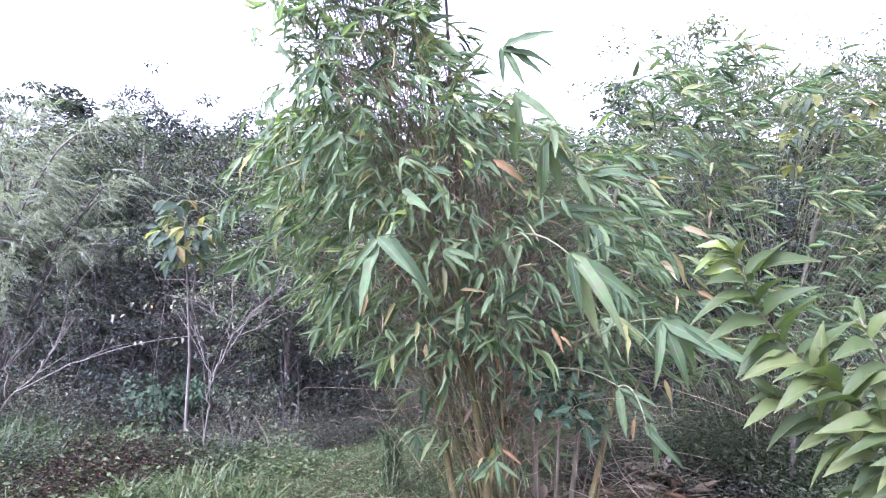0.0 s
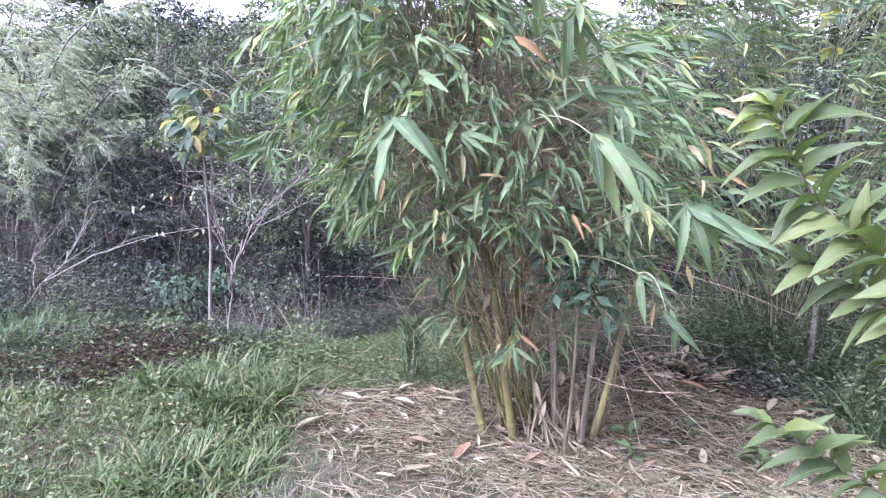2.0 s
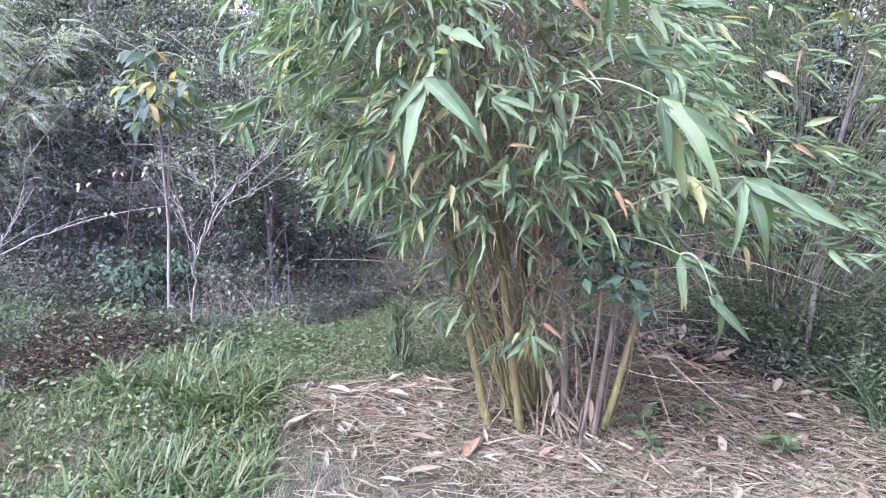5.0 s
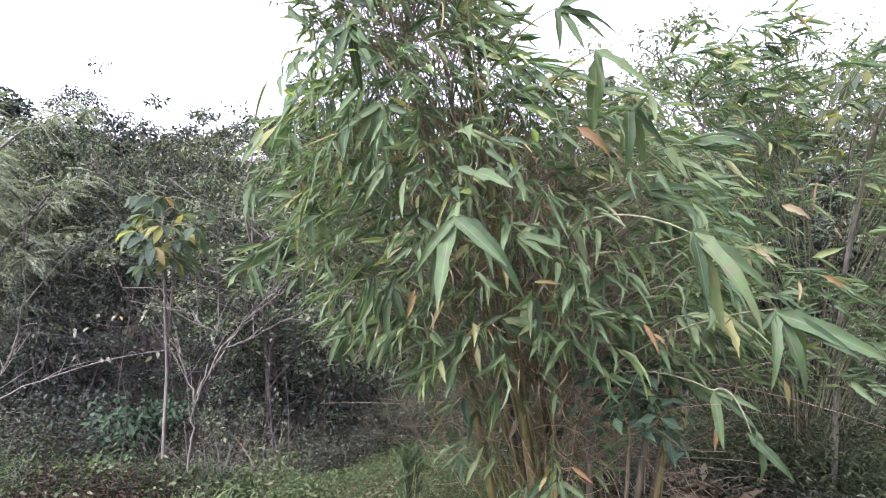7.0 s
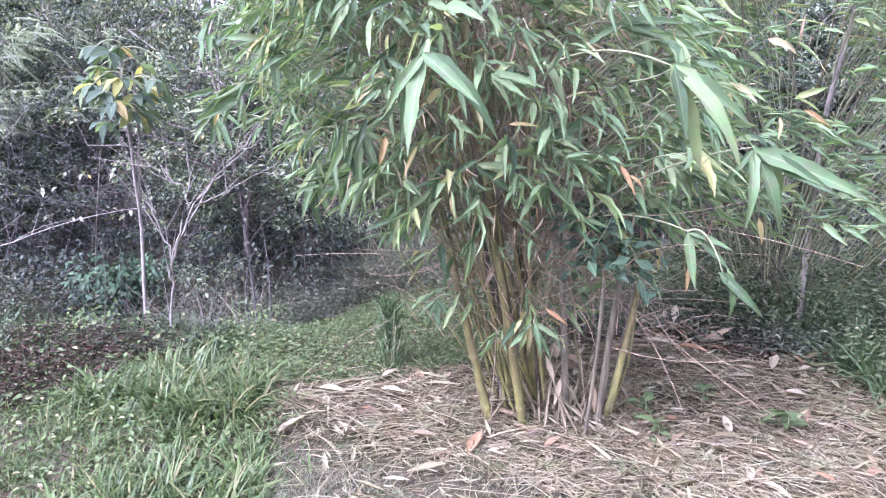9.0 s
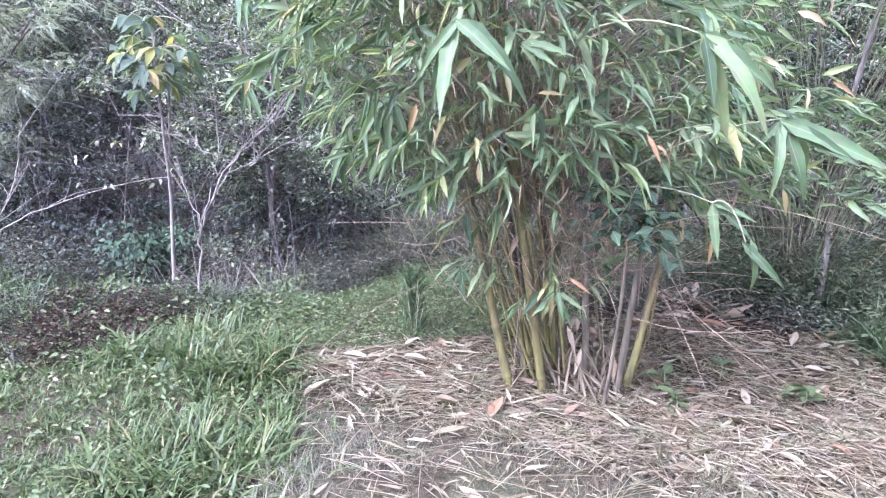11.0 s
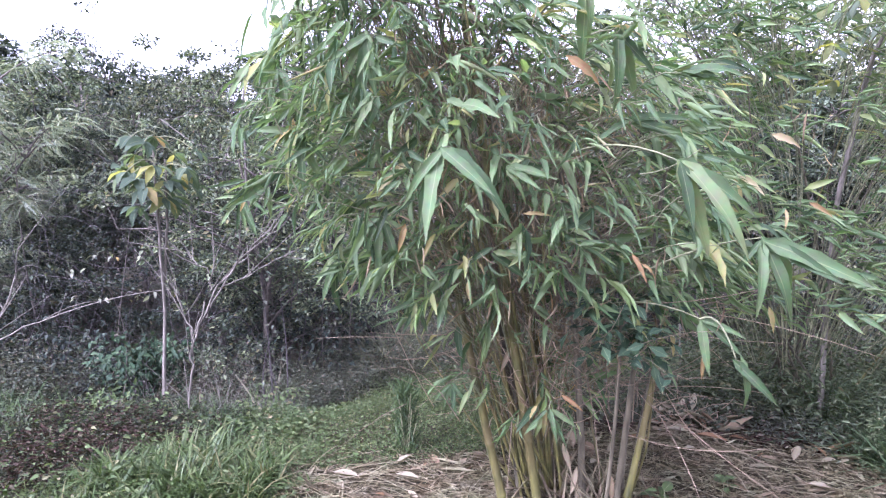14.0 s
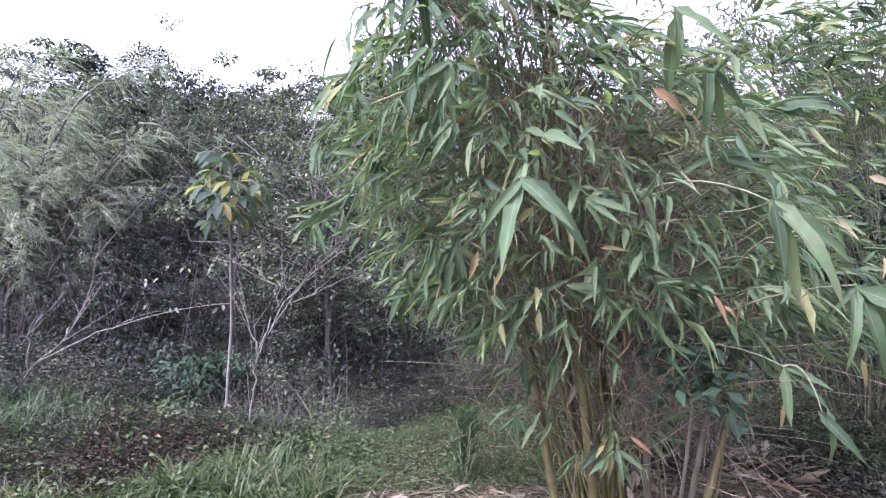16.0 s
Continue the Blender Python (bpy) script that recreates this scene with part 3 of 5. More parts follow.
    # boughs that hang out over the lawn; each leaf: lean in degrees (0 east, -90 down) and length
    hero = [((0.45, 3.0, 1.46), (0.759, 2.35, 1.463), [(-65, 0.28), (-48, 0.29), (-27, 0.28), (-75, 0.18)]),
            ((0.60, 3.1, 0.95), (1.055, 2.68, 1.252), [(-92, 0.22), (-64, 0.27), (-19, 0.32), (-128, 0.13), (-27, 0.25), (-50, 0.28)]),
            ((0.15, 3.1, 1.35), (0.162, 2.36, 1.488), [(-107, 0.26), (-97, 0.27), (-44, 0.26), (-131, 0.18), (-114, 0.22), (-36, 0.2)]),
            ((-0.4, 3.6, 1.1), (-1.0, 3.70, 1.275), [(-125, 0.17), (-105, 0.18), (-140, 0.14), (-60, 0.20), (-85, 0.16), (-20, 0.17), (170, 0.13)]),
            ((-0.3, 3.5, 1.6), (-0.79, 3.4, 1.83), [(-120, 0.14), (-92, 0.12), (-58, 0.17), (-100, 0.1), (-15, 0.12)]),
            ((0.40, 3.2, 1.1), (0.252, 2.87, 1.163), [(-32, 0.18), (5, 0.17), (-150, 0.15), (-12, 0.14)]),
            ((0.0, 3.2, 1.2), (-0.133, 2.90, 1.254), [(-95, 0.22), (-115, 0.16), (-70, 0.20), (-30, 0.16), (-150, 0.15)]),
            ((-0.1, 3.3, 1.45), (-0.45, 2.95, 1.545), [(-110, 0.2), (-85, 0.22), (-130, 0.17), (-60, 0.2), (-40, 0.14)]),
            ((0.48, 3.3, 0.45), (0.46, 3.05, 0.57), [(-115, 0.13), (-55, 0.15), (-75, 0.13), (-95, 0.12), (-30, 0.12), (-140, 0.1)]),
            ((0.55, 3.2, 0.90), (0.93, 2.85, 0.97), [(-80, 0.19), (-36, 0.18), (-15, 0.15)]),
            ((0.93, 2.85, 0.97), (1.03, 2.78, 0.86), [(-42, 0.20), (-75, 0.18), (-58, 0.14)]),
            ((-0.2, 3.4, 1.6), (-0.62, 3.2, 1.80), [(-100, 0.19), (-80, 0.22), (-125, 0.16), (-50, 0.18)]),
            ((0.20, 3.3, 0.50), (0.08, 3.2, 0.60), [(-75, 0.12), (-110, 0.11), (-50, 0.11), (-140, 0.1), (-90, 0.13)]),
            ((0.0, 3.4, 0.9), (-0.40, 3.25, 1.05), [(-95, 0.24), (-112, 0.18), (-75, 0.18), (-130, 0.13)]),
            ((0.25, 3.2, 1.8), (0.52, 2.7, 2.0), [(-92, 0.27), (-78, 0.2), (-30, 0.2)]),
            ((0.2, 3.2, 1.7), (-0.15, 2.75, 1.85), [(-98, 0.26), (-80, 0.2), (-150, 0.18), (-120, 0.2)]),
            ((0.45, 3.2, 1.5), (0.69, 2.9, 1.60), [(-8, 0.22), (-18, 0.25), (5, 0.2), (-150, 0.15)]),
            ((0.3, 3.1, 1.3), (0.31, 2.6, 1.44), [(-48, 0.12), (-28, 0.13), (-10, 0.15)]),
            ((0.1, 3.3, 2.0), (0.40, 3.1, 2.25), [(-5, 0.24), (18, 0.22), (-30, 0.2), (-55, 0.18), (30, 0.16), (-80, 0.15)]),
            ((0.0, 3.2, 2.0), (-0.3, 2.9, 2.15), [(-80, 0.24), (-105, 0.22), (-60, 0.2), (-140, 0.18)]),
            ((0.3, 3.1, 1.7), (0.62, 2.75, 1.86), [(-85, 0.25), (-68, 0.24), (-100, 0.2), (-40, 0.2)]),
            ((0.1, 3.2, 0.85), (-0.02, 3.0, 0.95), [(-70, 0.12), (-120, 0.12), (-160, 0.13), (-100, 0.12)])]
    for root1, node1, blades in hero:
        p = line(root1, node1, (0, 0, 0.05), 8)
        tw = Soup()
        tw.tubes(p[None], np.linspace(0.0045, 0.002, 8)[None], 6)
        bough = part("bough", tw.mesh("bough", m_green_twig), clump, "arching pale green bough")
        ang = np.radians([q[0] for q in blades])
        m = len(blades)
        d = np.stack([np.cos(ang), rng.normal(-0.1, 0.2, m), np.sin(ang)], -1)
        up = np.tile((0.0, -0.9, 0.6), (m, 1)) + rng.normal(0, 0.15, (m, 3))
        rot = frames(unit(d), up, np.array([q[1] for q in blades]))
        for r in rot:
            at = np.array(node1) + rng.normal(0, 0.006, 3)
            part("leaf", BLADE_MESHES[int(rng.choice([6, 6, 7]))], bough).matrix_basis = Matrix.Translation(at) @ Matrix([list(w) for w in r]).to_4x4()
    dress(clump, *leaves, 300)

    # withered leaves of clear colour: place, lean in degrees, length
    for p, ang, size in (((-0.6, 3.3, 1.62), -92, 0.22), ((0.69, 2.69, 1.19), -60, 0.12), ((0.72, 2.7, 1.16), -35, 0.08), ((0.36, 2.68, 1.30), 0, 0.12),
                         ((-0.03, 2.8, 1.25), -100, 0.13), ((1.09, 2.6, 1.34), -80, 0.07), ((1.15, 2.6, 1.36), -25, 0.12), ((1.07, 2.62, 1.06), -70, 0.12),
                         ((0.16, 3.0, 1.04), -85, 0.11), ((0.02, 3.0, 0.96), -30, 0.12), ((-0.03, 3.0, 1.74), 40, 0.10), ((0.47, 2.6, 1.76), -30, 0.17),
                         ((1.12, 2.9, 1.56), -15, 0.14), ((-0.93, 3.6, 1.29), -125, 0.12), ((0.50, 2.95, 0.66), -35, 0.12), ((0.42, 3.0, 0.60), -120, 0.10),
                         ((0.9, 3.2, 0.85), -85, 0.12), ((1.0, 3.1, 0.8), -95, 0.12)):
        a = math.radians(ang)
        r = frames(np.array([[math.cos(a), rng.normal(0, 0.2), math.sin(a)]]), np.array([[0.2, -0.8, 0.4]]) + rng.normal(0, 0.3, (1, 3)), np.array([size * 0.85]))[0]
        part("withered_leaf", YELLOW_MESHES[int(size * 100) % 3], clump, "orange-yellow withered leaf").matrix_basis = Matrix.Translation(p) @ Matrix([list(w) for w in r]).to_4x4()

    # dead twigs and dry sheaths inside the clump
    n = 1500
    z = 0.4 + 2.1 * rng.beta(1.2, 1.7, n)
    cx, wx, wy = envelope(np.maximum(z, 0.5), keys)
    p0 = np.stack([cx + rng.normal(0, 0.2, n) + 0.1, 3.5 + rng.normal(0, 0.17, n), z], -1)
    p1 = p0 + rng.normal(0, 0.13, (n, 3)) + np.stack([(p0[:, 0] - 0.5) * 0.5, (p0[:, 1] - 3.6) * 0.5, rng.uniform(-0.1, 0.3, n)], -1)
    s = Soup()
    s.tubes(twig_lines(p0, p1, rng.normal(0, 0.03, n)), np.tile(np.linspace(0.002, 0.0008, 5), (n, 1)), 3)
    part("dead_growth", s.mesh("dead_growth", m_twig), clump, "dry brown twigs inside the clump", "stuff")
    n = 2300
    z = 0.4 + 2.0 * rng.beta(1.3, 1.4, n)
    cx, wx, wy = envelope(np.maximum(z, 0.5), keys)
    at = np.stack([cx + rng.normal(0.06, 0.36, n) * wx, 3.45 + rng.normal(-0.05, 0.36, n) * wy + 0.2 * (1 - step(0.7, 1.1, z)), z], -1)
    d = rng.normal(0, 0.5, (n, 3)) + np.array([0.1, 0, -0.7])
    s = Soup()
    s.stamp(strap_shape(5, 0.13, 1.8, 0.2, 0.8, 0.2, 0, 2), frames(d, flat(n), rng.uniform(0.03, 0.12, n)), at)
    part("dry_foliage", s.mesh("dry_foliage", m_dry_hang), clump, "withered straw-coloured leaves", "stuff")
    # long dry blades leaning together round the foot
    v, f, uv = strap_shape(6, 0.06, 1.5, 0.12, 0.5, 0, 0, 2)
    straw = raw_mesh("dry_blade", v, f, m_straw, uv)
    for _ in range(95):
        x, y = rng.normal(0.62, 0.16), 3.44 + rng.normal(0, 0.13)
        d = np.array([[(0.60 - x) * 2.0 + rng.normal(0, 0.35), (3.5 - y) * 1.5 + rng.normal(0, 0.25), rng.uniform(0.1, 1.0)]])
        r = frames(d, np.array([[x - 0.6, y - 3.5, 0.5]]), np.array([rng.uniform(0.1, 0.32)]))[0]
        part("dry_blade", straw, clump).matrix_basis = Matrix.Translation((x, y, float(rise(x, y)) + 0.005)) @ Matrix([list(w) for w in r]).to_4x4()
    # brown sheaths caught between the culms
    for p, ang in (((0.58, 3.33, 0.25), -100), ((0.52, 3.36, 0.33), -70), ((0.30, 3.36, 0.72), -110), ((0.72, 3.4, 0.2), -85)):
        a = math.radians(ang)
        r = frames(np.array([[math.cos(a), -0.2, math.sin(a)]]), np.array([[0.1, -1.0, 0.3]]), np.array([0.12]))[0]
        part("culm_sheath", SHEATHS[1], clump, "brown papery culm sheath").matrix_basis = Matrix.Translation(p) @ Matrix([list(w) for w in r]).to_4x4()


def side_bamboo(base, mid, keys, n, zr, culm_n, label, wind, seed_len, near):
    clump = thing("bamboo_clump", (base[0], base[1], float(rise(*base))), label, "bamboo", "bamboo clumps")
    z0 = float(rise(*base))
    for i in range(culm_n):
        b = np.array([base[0] + rng.normal(0, 0.22), base[1] + rng.normal(0, 0.18), z0 - 0.03])
        h = rng.uniform(1.4, zr[1] - 0.45)
        cx, wx, wy = envelope(h, keys)
        top = np.array([cx + rng.normal(0, wx * 0.5), mid + rng.normal(0, wy * 0.4), h])
        r = rng.uniform(0.004, 0.011)
        part("culm", culm_mesh(line(b, top, rng.normal(0, 0.05, 3) * (1, 1, 0), 12), r, r * 0.35, m_culm if rng.random() < 0.5 else m_culm_old), clump)
    z = rng.uniform(*zr, n)
    cx, wx, wy = envelope(z, keys)
    a, q = rng.uniform(0, 2 * np.pi, n), np.sqrt(rng.uniform(0.02, 1, n))
    node = np.stack([cx + wx * q * np.cos(a), mid + wy * q * np.sin(a), z], -1)
    off = node[:, 0] - 0.9 - 0.228 * (node[:, 1] - 0.13)
    gap = (off > -0.24) & (off < 0.10) & (node[:, 1] < 4.75) & (z > 1.3) & (rng.random(n) < 0.8)
    node, z, cx = node[~gap], z[~gap], cx[~gap]
    n = len(z)
    root = np.stack([cx + 0.3 * (node[:, 0] - cx), mid + 0.2 + 0.3 * (node[:, 1] - mid), z - rng.uniform(0.1, 0.4, n)], -1)
    root = node - unit(node - root + np.array([0, 0, 0.25])) * rng.uniform(0.15, 0.5, n)[:, None]
    side_twigs(clump, twig_lines(root, node, rng.uniform(0, 0.08, n)), 60)
    at, d, up, ln = sprays(node, unit(node - root) * np.array([0.6, 0.6, 0.2]) + wind, (3, 7), seed_len, np.zeros(3), 0.10)
    dress(clump, at, d, up, ln, near)


main_bamboo()
side_bamboo((1.85, 5.15), 4.2, [(0.5, 1.7, 0.6, 0.35), (1.1, 1.75, 0.95, 0.5), (1.6, 1.75, 1.1, 0.6), (2.0, 1.75, 1.0, 0.55), (2.3, 1.6, 0.75, 0.45), (2.5, 1.45, 0.45, 0.3)],
            980, (0.8, 2.48), 16, "leafy bamboo clump with wind-swept narrow green leaves", np.array([0.9, 0, 0.1]), (0.05, 0.175), 200)
side_bamboo((3.5, 5.8), 5.3, [(0.5, 3.4, 0.6, 0.5), (1.3, 3.4, 1.0, 0.6), (2.0, 3.4, 0.9, 0.6), (2.6, 3.3, 0.4, 0.4)],
            300, (0.7, 2.5), 12, "bamboo clump with fine arching green leaves beside the weeds", np.array([0.7, 0, 0.05]), (0.05, 0.16), 60)


# ---- saplings with a tuft of large leaves ----
BROAD = leaf_shape(6, 0.42, 0.4, 0.4, 0.5, 0.2, 0.15)
BACKLIT_MESH = raw_mesh("leaflet", BROAD[0], BROAD[1], m_backlit_broad, BROAD[2])
BROAD_MESH = raw_mesh("leaflet", BROAD[0], BROAD[1], m_sapling, BROAD[2])


def sapling(foot, stems, crown, spread, leaf, count, label, lift, leaflet):
    """Slender grey stems and a drooping tuft of palmate leaves."""
    tree = thing("sapling", tuple(foot), label, "tree", "saplings")
    for pts, r in stems:
        p = np.array(pts, float)
        t = np.linspace(0, len(p) - 1, 14)
        p = np.stack([np.interp(t, range(len(p)), p[:, i]) for i in range(3)], -1) + rng.normal(0, 0.002, (14, 3))
        s = Soup()
        s.tubes(p[None], np.linspace(r, r * 0.55, 14)[None], 7)
        part("stem", s.mesh("stem", m_pale_bark), tree, "slender grey stem")
    for i in range(count):
        a = i * 2.4
        el = rng.uniform(*lift)
        start = np.array(crown) + np.array([0, 0, rng.uniform(-0.26, 0.1)])
        way = unit(np.array([math.cos(a), math.sin(a), el]))
        end = start + way * spread * rng.uniform(0.5, 1.0)
        s = Soup()
        s.tubes(line(start, end, (0, 0, 0.03), 5)[None], np.full((1, 5), 0.003), 4)
        petiole = part("petiole", s.mesh("petiole", m_green_twig), tree)
        lobes = rng.integers(3, 6)
        for j in range(lobes):
            b = (j - (lobes - 1) / 2) * 0.8
            d = np.array([[way[0] * math.cos(b) - way[1] * math.sin(b), way[0] * math.sin(b) + way[1] * math.cos(b), -0.3 + rng.normal(0, 0.3)]])
            r = frames(d, np.array([[0, 0, 1.0]]) + rng.normal(0, 0.25, (1, 3)), np.array([leaf * rng.uniform(0.75, 1.1)]))[0]
            part("leaflet", leaflet, petiole).matrix_basis = Matrix.Translation(end) @ Matrix([list(q) for q in r]).to_4x4()


sapling((-1.79, 4.33, -0.06), [([(-1.79, 4.34, -0.12), (-1.79, 4.38, 0.6), (-1.76, 4.28, 1.1), (-1.75, 4.22, 1.5)], 0.012),
                                ([(-1.785, 4.37, 0.75), (-1.72, 4.3, 1.1), (-1.69, 4.24, 1.45)], 0.009)],
        (-1.73, 4.22, 1.52), 0.20, 0.13, 26, "slender twin-stemmed sapling topped by drooping green and yellow leaves", (-0.7, 0.45), BROAD_MESH)
sapling((1.9, 4.6, 0), [([(1.93, 4.6, -0.1), (1.91, 4.58, 0.8), (1.89, 4.5, 1.31), (1.97, 4.42, 2.02), (2.06, 4.32, 2.3)], 0.017)],
        (2.02, 4.28, 2.28), 0.36, 0.13, 28, "tall thin sapling with large drooping leaves and reddish new growth", (-0.7, 0.6), BACKLIT_MESH)


# ---- bare shrubs with pale branches ----
def bare_shrub(foot, limbs, label, twigs=0, spread=0.35, leaves=()):
    shrub = thing("bare_shrub", foot, label, "shrub", "bare shrubs")
    for pts, r0, r1 in limbs:
        p = np.array(pts, float)
        t = np.linspace(0, len(p) - 1, 12)
        p = np.stack([np.interp(t, range(len(p)), p[:, i]) for i in range(3)], -1) + rng.normal(0, 0.007, (12, 3))
        s = Soup()
        s.tubes(p[None], np.linspace(r0, r1, 12)[None] * 0.85, 6)
        limb = part("limb", s.mesh("limb", m_pale_bark), shrub)
        if twigs:
            k = rng.integers(3, 11, twigs)
            b = p[k] + rng.normal(0, spread * 0.45, (twigs, 3)) + unit(p[-1] - p[0]) * spread * 0.8
            for q in twig_lines(p[k], b, rng.normal(0, 0.02, twigs)):
                s = Soup()
                s.tubes(q[None], np.linspace(0.003, 0.0012, 5)[None], 4)
                part("twig", s.mesh("twig", m_pale_bark), limb)
    for p in leaves:
        n = 8
        rot = frames(flat(n) + np.array([0, 0, -0.25]), rng.normal(0, 0.35, (n, 3)) + (0, 0, 1), rng.uniform(0.03, 0.06, n))
        at = np.array(p) + rng.normal(0, 0.05, (n, 3)) * (1.5, 1, 0.25)
        for r, q in zip(rot, at):
            part("withered_leaf", PALE_MESH, shrub).matrix_basis = Matrix.Translation(q) @ Matrix([list(w) for w in r]).to_4x4()


m_pale_leaf = leaf_material("pale_withered_leaf", [(0.0, (0.084, 0.090, 0.054)), (0.6, (0.134, 0.134, 0.094)), (0.9, (0.119, 0.134, 0.065)), (1.0, (0.223, 0.144, 0.034))],
                            "object", 0.6, 0.25, 0, 0.2, 0.3)
m_pale_leaf_many = leaf_material("pale_shrub_leaf", [(0.0, (0.059, 0.074, 0.049)), (0.8, (0.104, 0.115, 0.074)), (0.95, (0.134, 0.134, 0.082)), (1.0, (0.186, 0.134, 0.030))],
                                 "island", 0.6, 0.3, 0, 0.2, 0.3)
PALE = leaf_shape(5, 0.4, 0.3, 0.4, 0.4)
PALE_MESH = raw_mesh("withered_leaf", PALE[0], PALE[1], m_pale_leaf, PALE[2])
Y = 4.13
bare_shrub((-1.5, Y, -0.05), [([(-1.53, Y, -0.1), (-1.51, Y, 0.2), (-1.47, Y, 0.48)], 0.009, 0.007),
                              ([(-1.47, Y, 0.48), (-1.32, Y - 0.05, 0.76), (-1.18, Y - 0.1, 0.91), (-0.92, Y - 0.15, 1.16)], 0.008, 0.003),
                              ([(-1.40, Y, 0.60), (-1.30, Y + 0.1, 0.85), (-1.12, Y + 0.12, 1.05), (-0.98, Y + 0.15, 1.24)], 0.006, 0.0025),
                              ([(-1.32, Y - 0.05, 0.76), (-1.09, Y - 0.1, 0.87), (-0.80, Y - 0.15, 1.03)], 0.005, 0.002),
                              ([(-1.47, Y, 0.50), (-1.42, Y + 0.05, 0.7), (-1.38, Y + 0.05, 0.86), (-1.40, Y + 0.1, 1.05)], 0.006, 0.002),
                              ([(-1.38, Y, 0.84), (-1.5, Y, 0.93), (-1.62, Y, 0.98)], 0.004, 0.002),
                              ([(-1.48, Y, 0.45), (-1.6, Y + 0.1, 0.62), (-1.66, Y + 0.1, 0.8)], 0.005, 0.002)],
           "forked leafless shrub with pale grey branches", 5, 0.3)
Y = 4.45
bare_shrub((-3.4, Y, -0.2), [([(-3.50, Y, -0.25), (-3.36, Y, 0.0), (-3.22, Y, 0.16), (-3.04, Y, 0.30), (-2.73, Y, 0.74)], 0.011, 0.003),
                             ([(-3.30, Y, 0.10), (-3.30, Y, 0.34), (-3.10, Y + 0.1, 0.62)], 0.009, 0.003),
                             ([(-3.22, Y, 0.16), (-2.9, Y, 0.34), (-2.61, Y, 0.46), (-2.19, Y, 0.60), (-1.80, Y, 0.68)], 0.007, 0.003),
                             ([(-3.04, Y, 0.30), (-2.95, Y + 0.1, 0.55), (-2.85, Y + 0.1, 0.95)], 0.008, 0.003)],
           "bare leaning shrub with long pale branches and few withered leaves", 5, 0.32,
           [(-2.3, Y, 0.60), (-2.05, Y, 0.62), (-1.82, Y, 0.66), (-2.45, Y, 0.78), (-2.2, Y, 0.86)])


# ---- woods behind ----
TINY = [leaf_shape(3, 0.5, 0.35, 0.25, 0.45), leaf_shape(3, 0.38, 0.4, 0.35, 0.4)]


def small_leaf(ratio, fold, droop):
    """A small far leaf of two halves folded at the midrib."""
    v = [(0, 0, 0), (0, 1, -droop), (-ratio / 2, 0.35, fold), (-ratio / 2 * 0.8, 0.65, fold * 0.5), (ratio / 2, 0.35, fold), (ratio / 2 * 0.8, 0.65, fold * 0.5)]
    f = [(0, 1, 3, 2), (0, 4, 5, 1)]
    uv = [(0.5, 0), (0.5, 1), (0.1, 0.65), (0, 0.35), (0.5, 0), (1, 0.35), (0.9, 0.65), (0.5, 1)]
    return np.array(v, float), np.array(f), np.array(uv)


FAR = [small_leaf(0.5, 0.1, 0.15), small_leaf(0.38, 0.08, 0.3)]


def branch_tree(height, crown_r, leaf_n, leaf_len, stems, mat, low=0.35):
    """A young tree: one or more leaning stems, limbs that fork twice, leaves gathered about the twig ends."""
    wood, tips = Soup(), []
    for _ in range(stems):
        lean = rng.normal(0, 0.12, 2) * height
        p = line((rng.normal(0, 0.06), rng.normal(0, 0.06), -0.1), (lean[0], lean[1], height * rng.uniform(0.8, 0.95)), rng.normal(0, 0.05, 3) * (1, 1, 0) * height, 10)
        p += rng.normal(0, 0.012, p.shape)
        wood.tubes(p[None], np.linspace(0.011 * height, 0.003 * height, 10)[None], 7)
        limbs = int(20 / stems) + 3
        for i in range(limbs):
            t = rng.uniform(low, 1.0)
            a = p[min(9, int(t * 9))]
            ang = rng.uniform(0, 6.28)
            reach = crown_r * rng.uniform(0.45, 1.0) * (1.15 - 0.5 * abs(t - 0.6))
            b = a + np.array([math.cos(ang) * reach, math.sin(ang) * reach, rng.uniform(0.02, 0.22) * height])
            q = line(a, b, (0, 0, 0.05 * height), 7)
            wood.tubes(q[None], np.linspace(0.004 * height, 0.0015 * height, 7)[None], 4)
            for _ in range(5):
                c = q[rng.integers(2, 7)]
                e = c + np.clip(rng.normal(0, 1, 3), -1.4, 1.4) * 0.075 * height + np.array([0, 0, 0.03 * height])
                wood.tubes(line(c, e, (0, 0, 0.02), 4)[None], np.linspace(0.0015 * height, 0.0008 * height, 4)[None], 3)
                tips.append(e)
        tips.append(p[-1])
    tips = np.array(tips)
    k = rng.integers(0, len(tips), leaf_n)
    radius = rng.uniform(0.014, 0.044, len(tips))[k] * height
    loose = np.clip(rng.normal(0, 1, (leaf_n, 3)), -2, 2) + np.array([0, 0, 0.2])
    at = tips[k] + loose * np.array([0.9, 0.9, 0.55]) * radius[:, None]
    hang = rng.uniform(-0.9, 0.3, len(tips))[k]
    d = unit(loose * np.array([1, 1, 0.3]) + rng.normal(0, 0.8, (leaf_n, 3))) + np.stack([hang * 0, hang * 0, hang], -1)
    up = np.array([0, 0, 0.9]) + rng.normal(0, 0.55, (leaf_n, 3))
    rot = frames(d, up, rng.uniform(0.45, 1.3, leaf_n) * leaf_len)
    crown = Soup()
    crown.stamp(FAR[0], rot[::2], at[::2])
    crown.stamp(FAR[1], rot[1::2], at[1::2])
    return wood.mesh("trunk", m_bark), crown.mesh("crown", mat)


def tree_kind(label, group, *args, **kw):
    tree = thing("tree", (0, 0, 0), label, "tree", group)
    trunk, crown = branch_tree(*args, **kw)
    part("trunk", trunk, tree, "thin grey trunk and limbs")
    part("crown", crown, tree)
    return tree


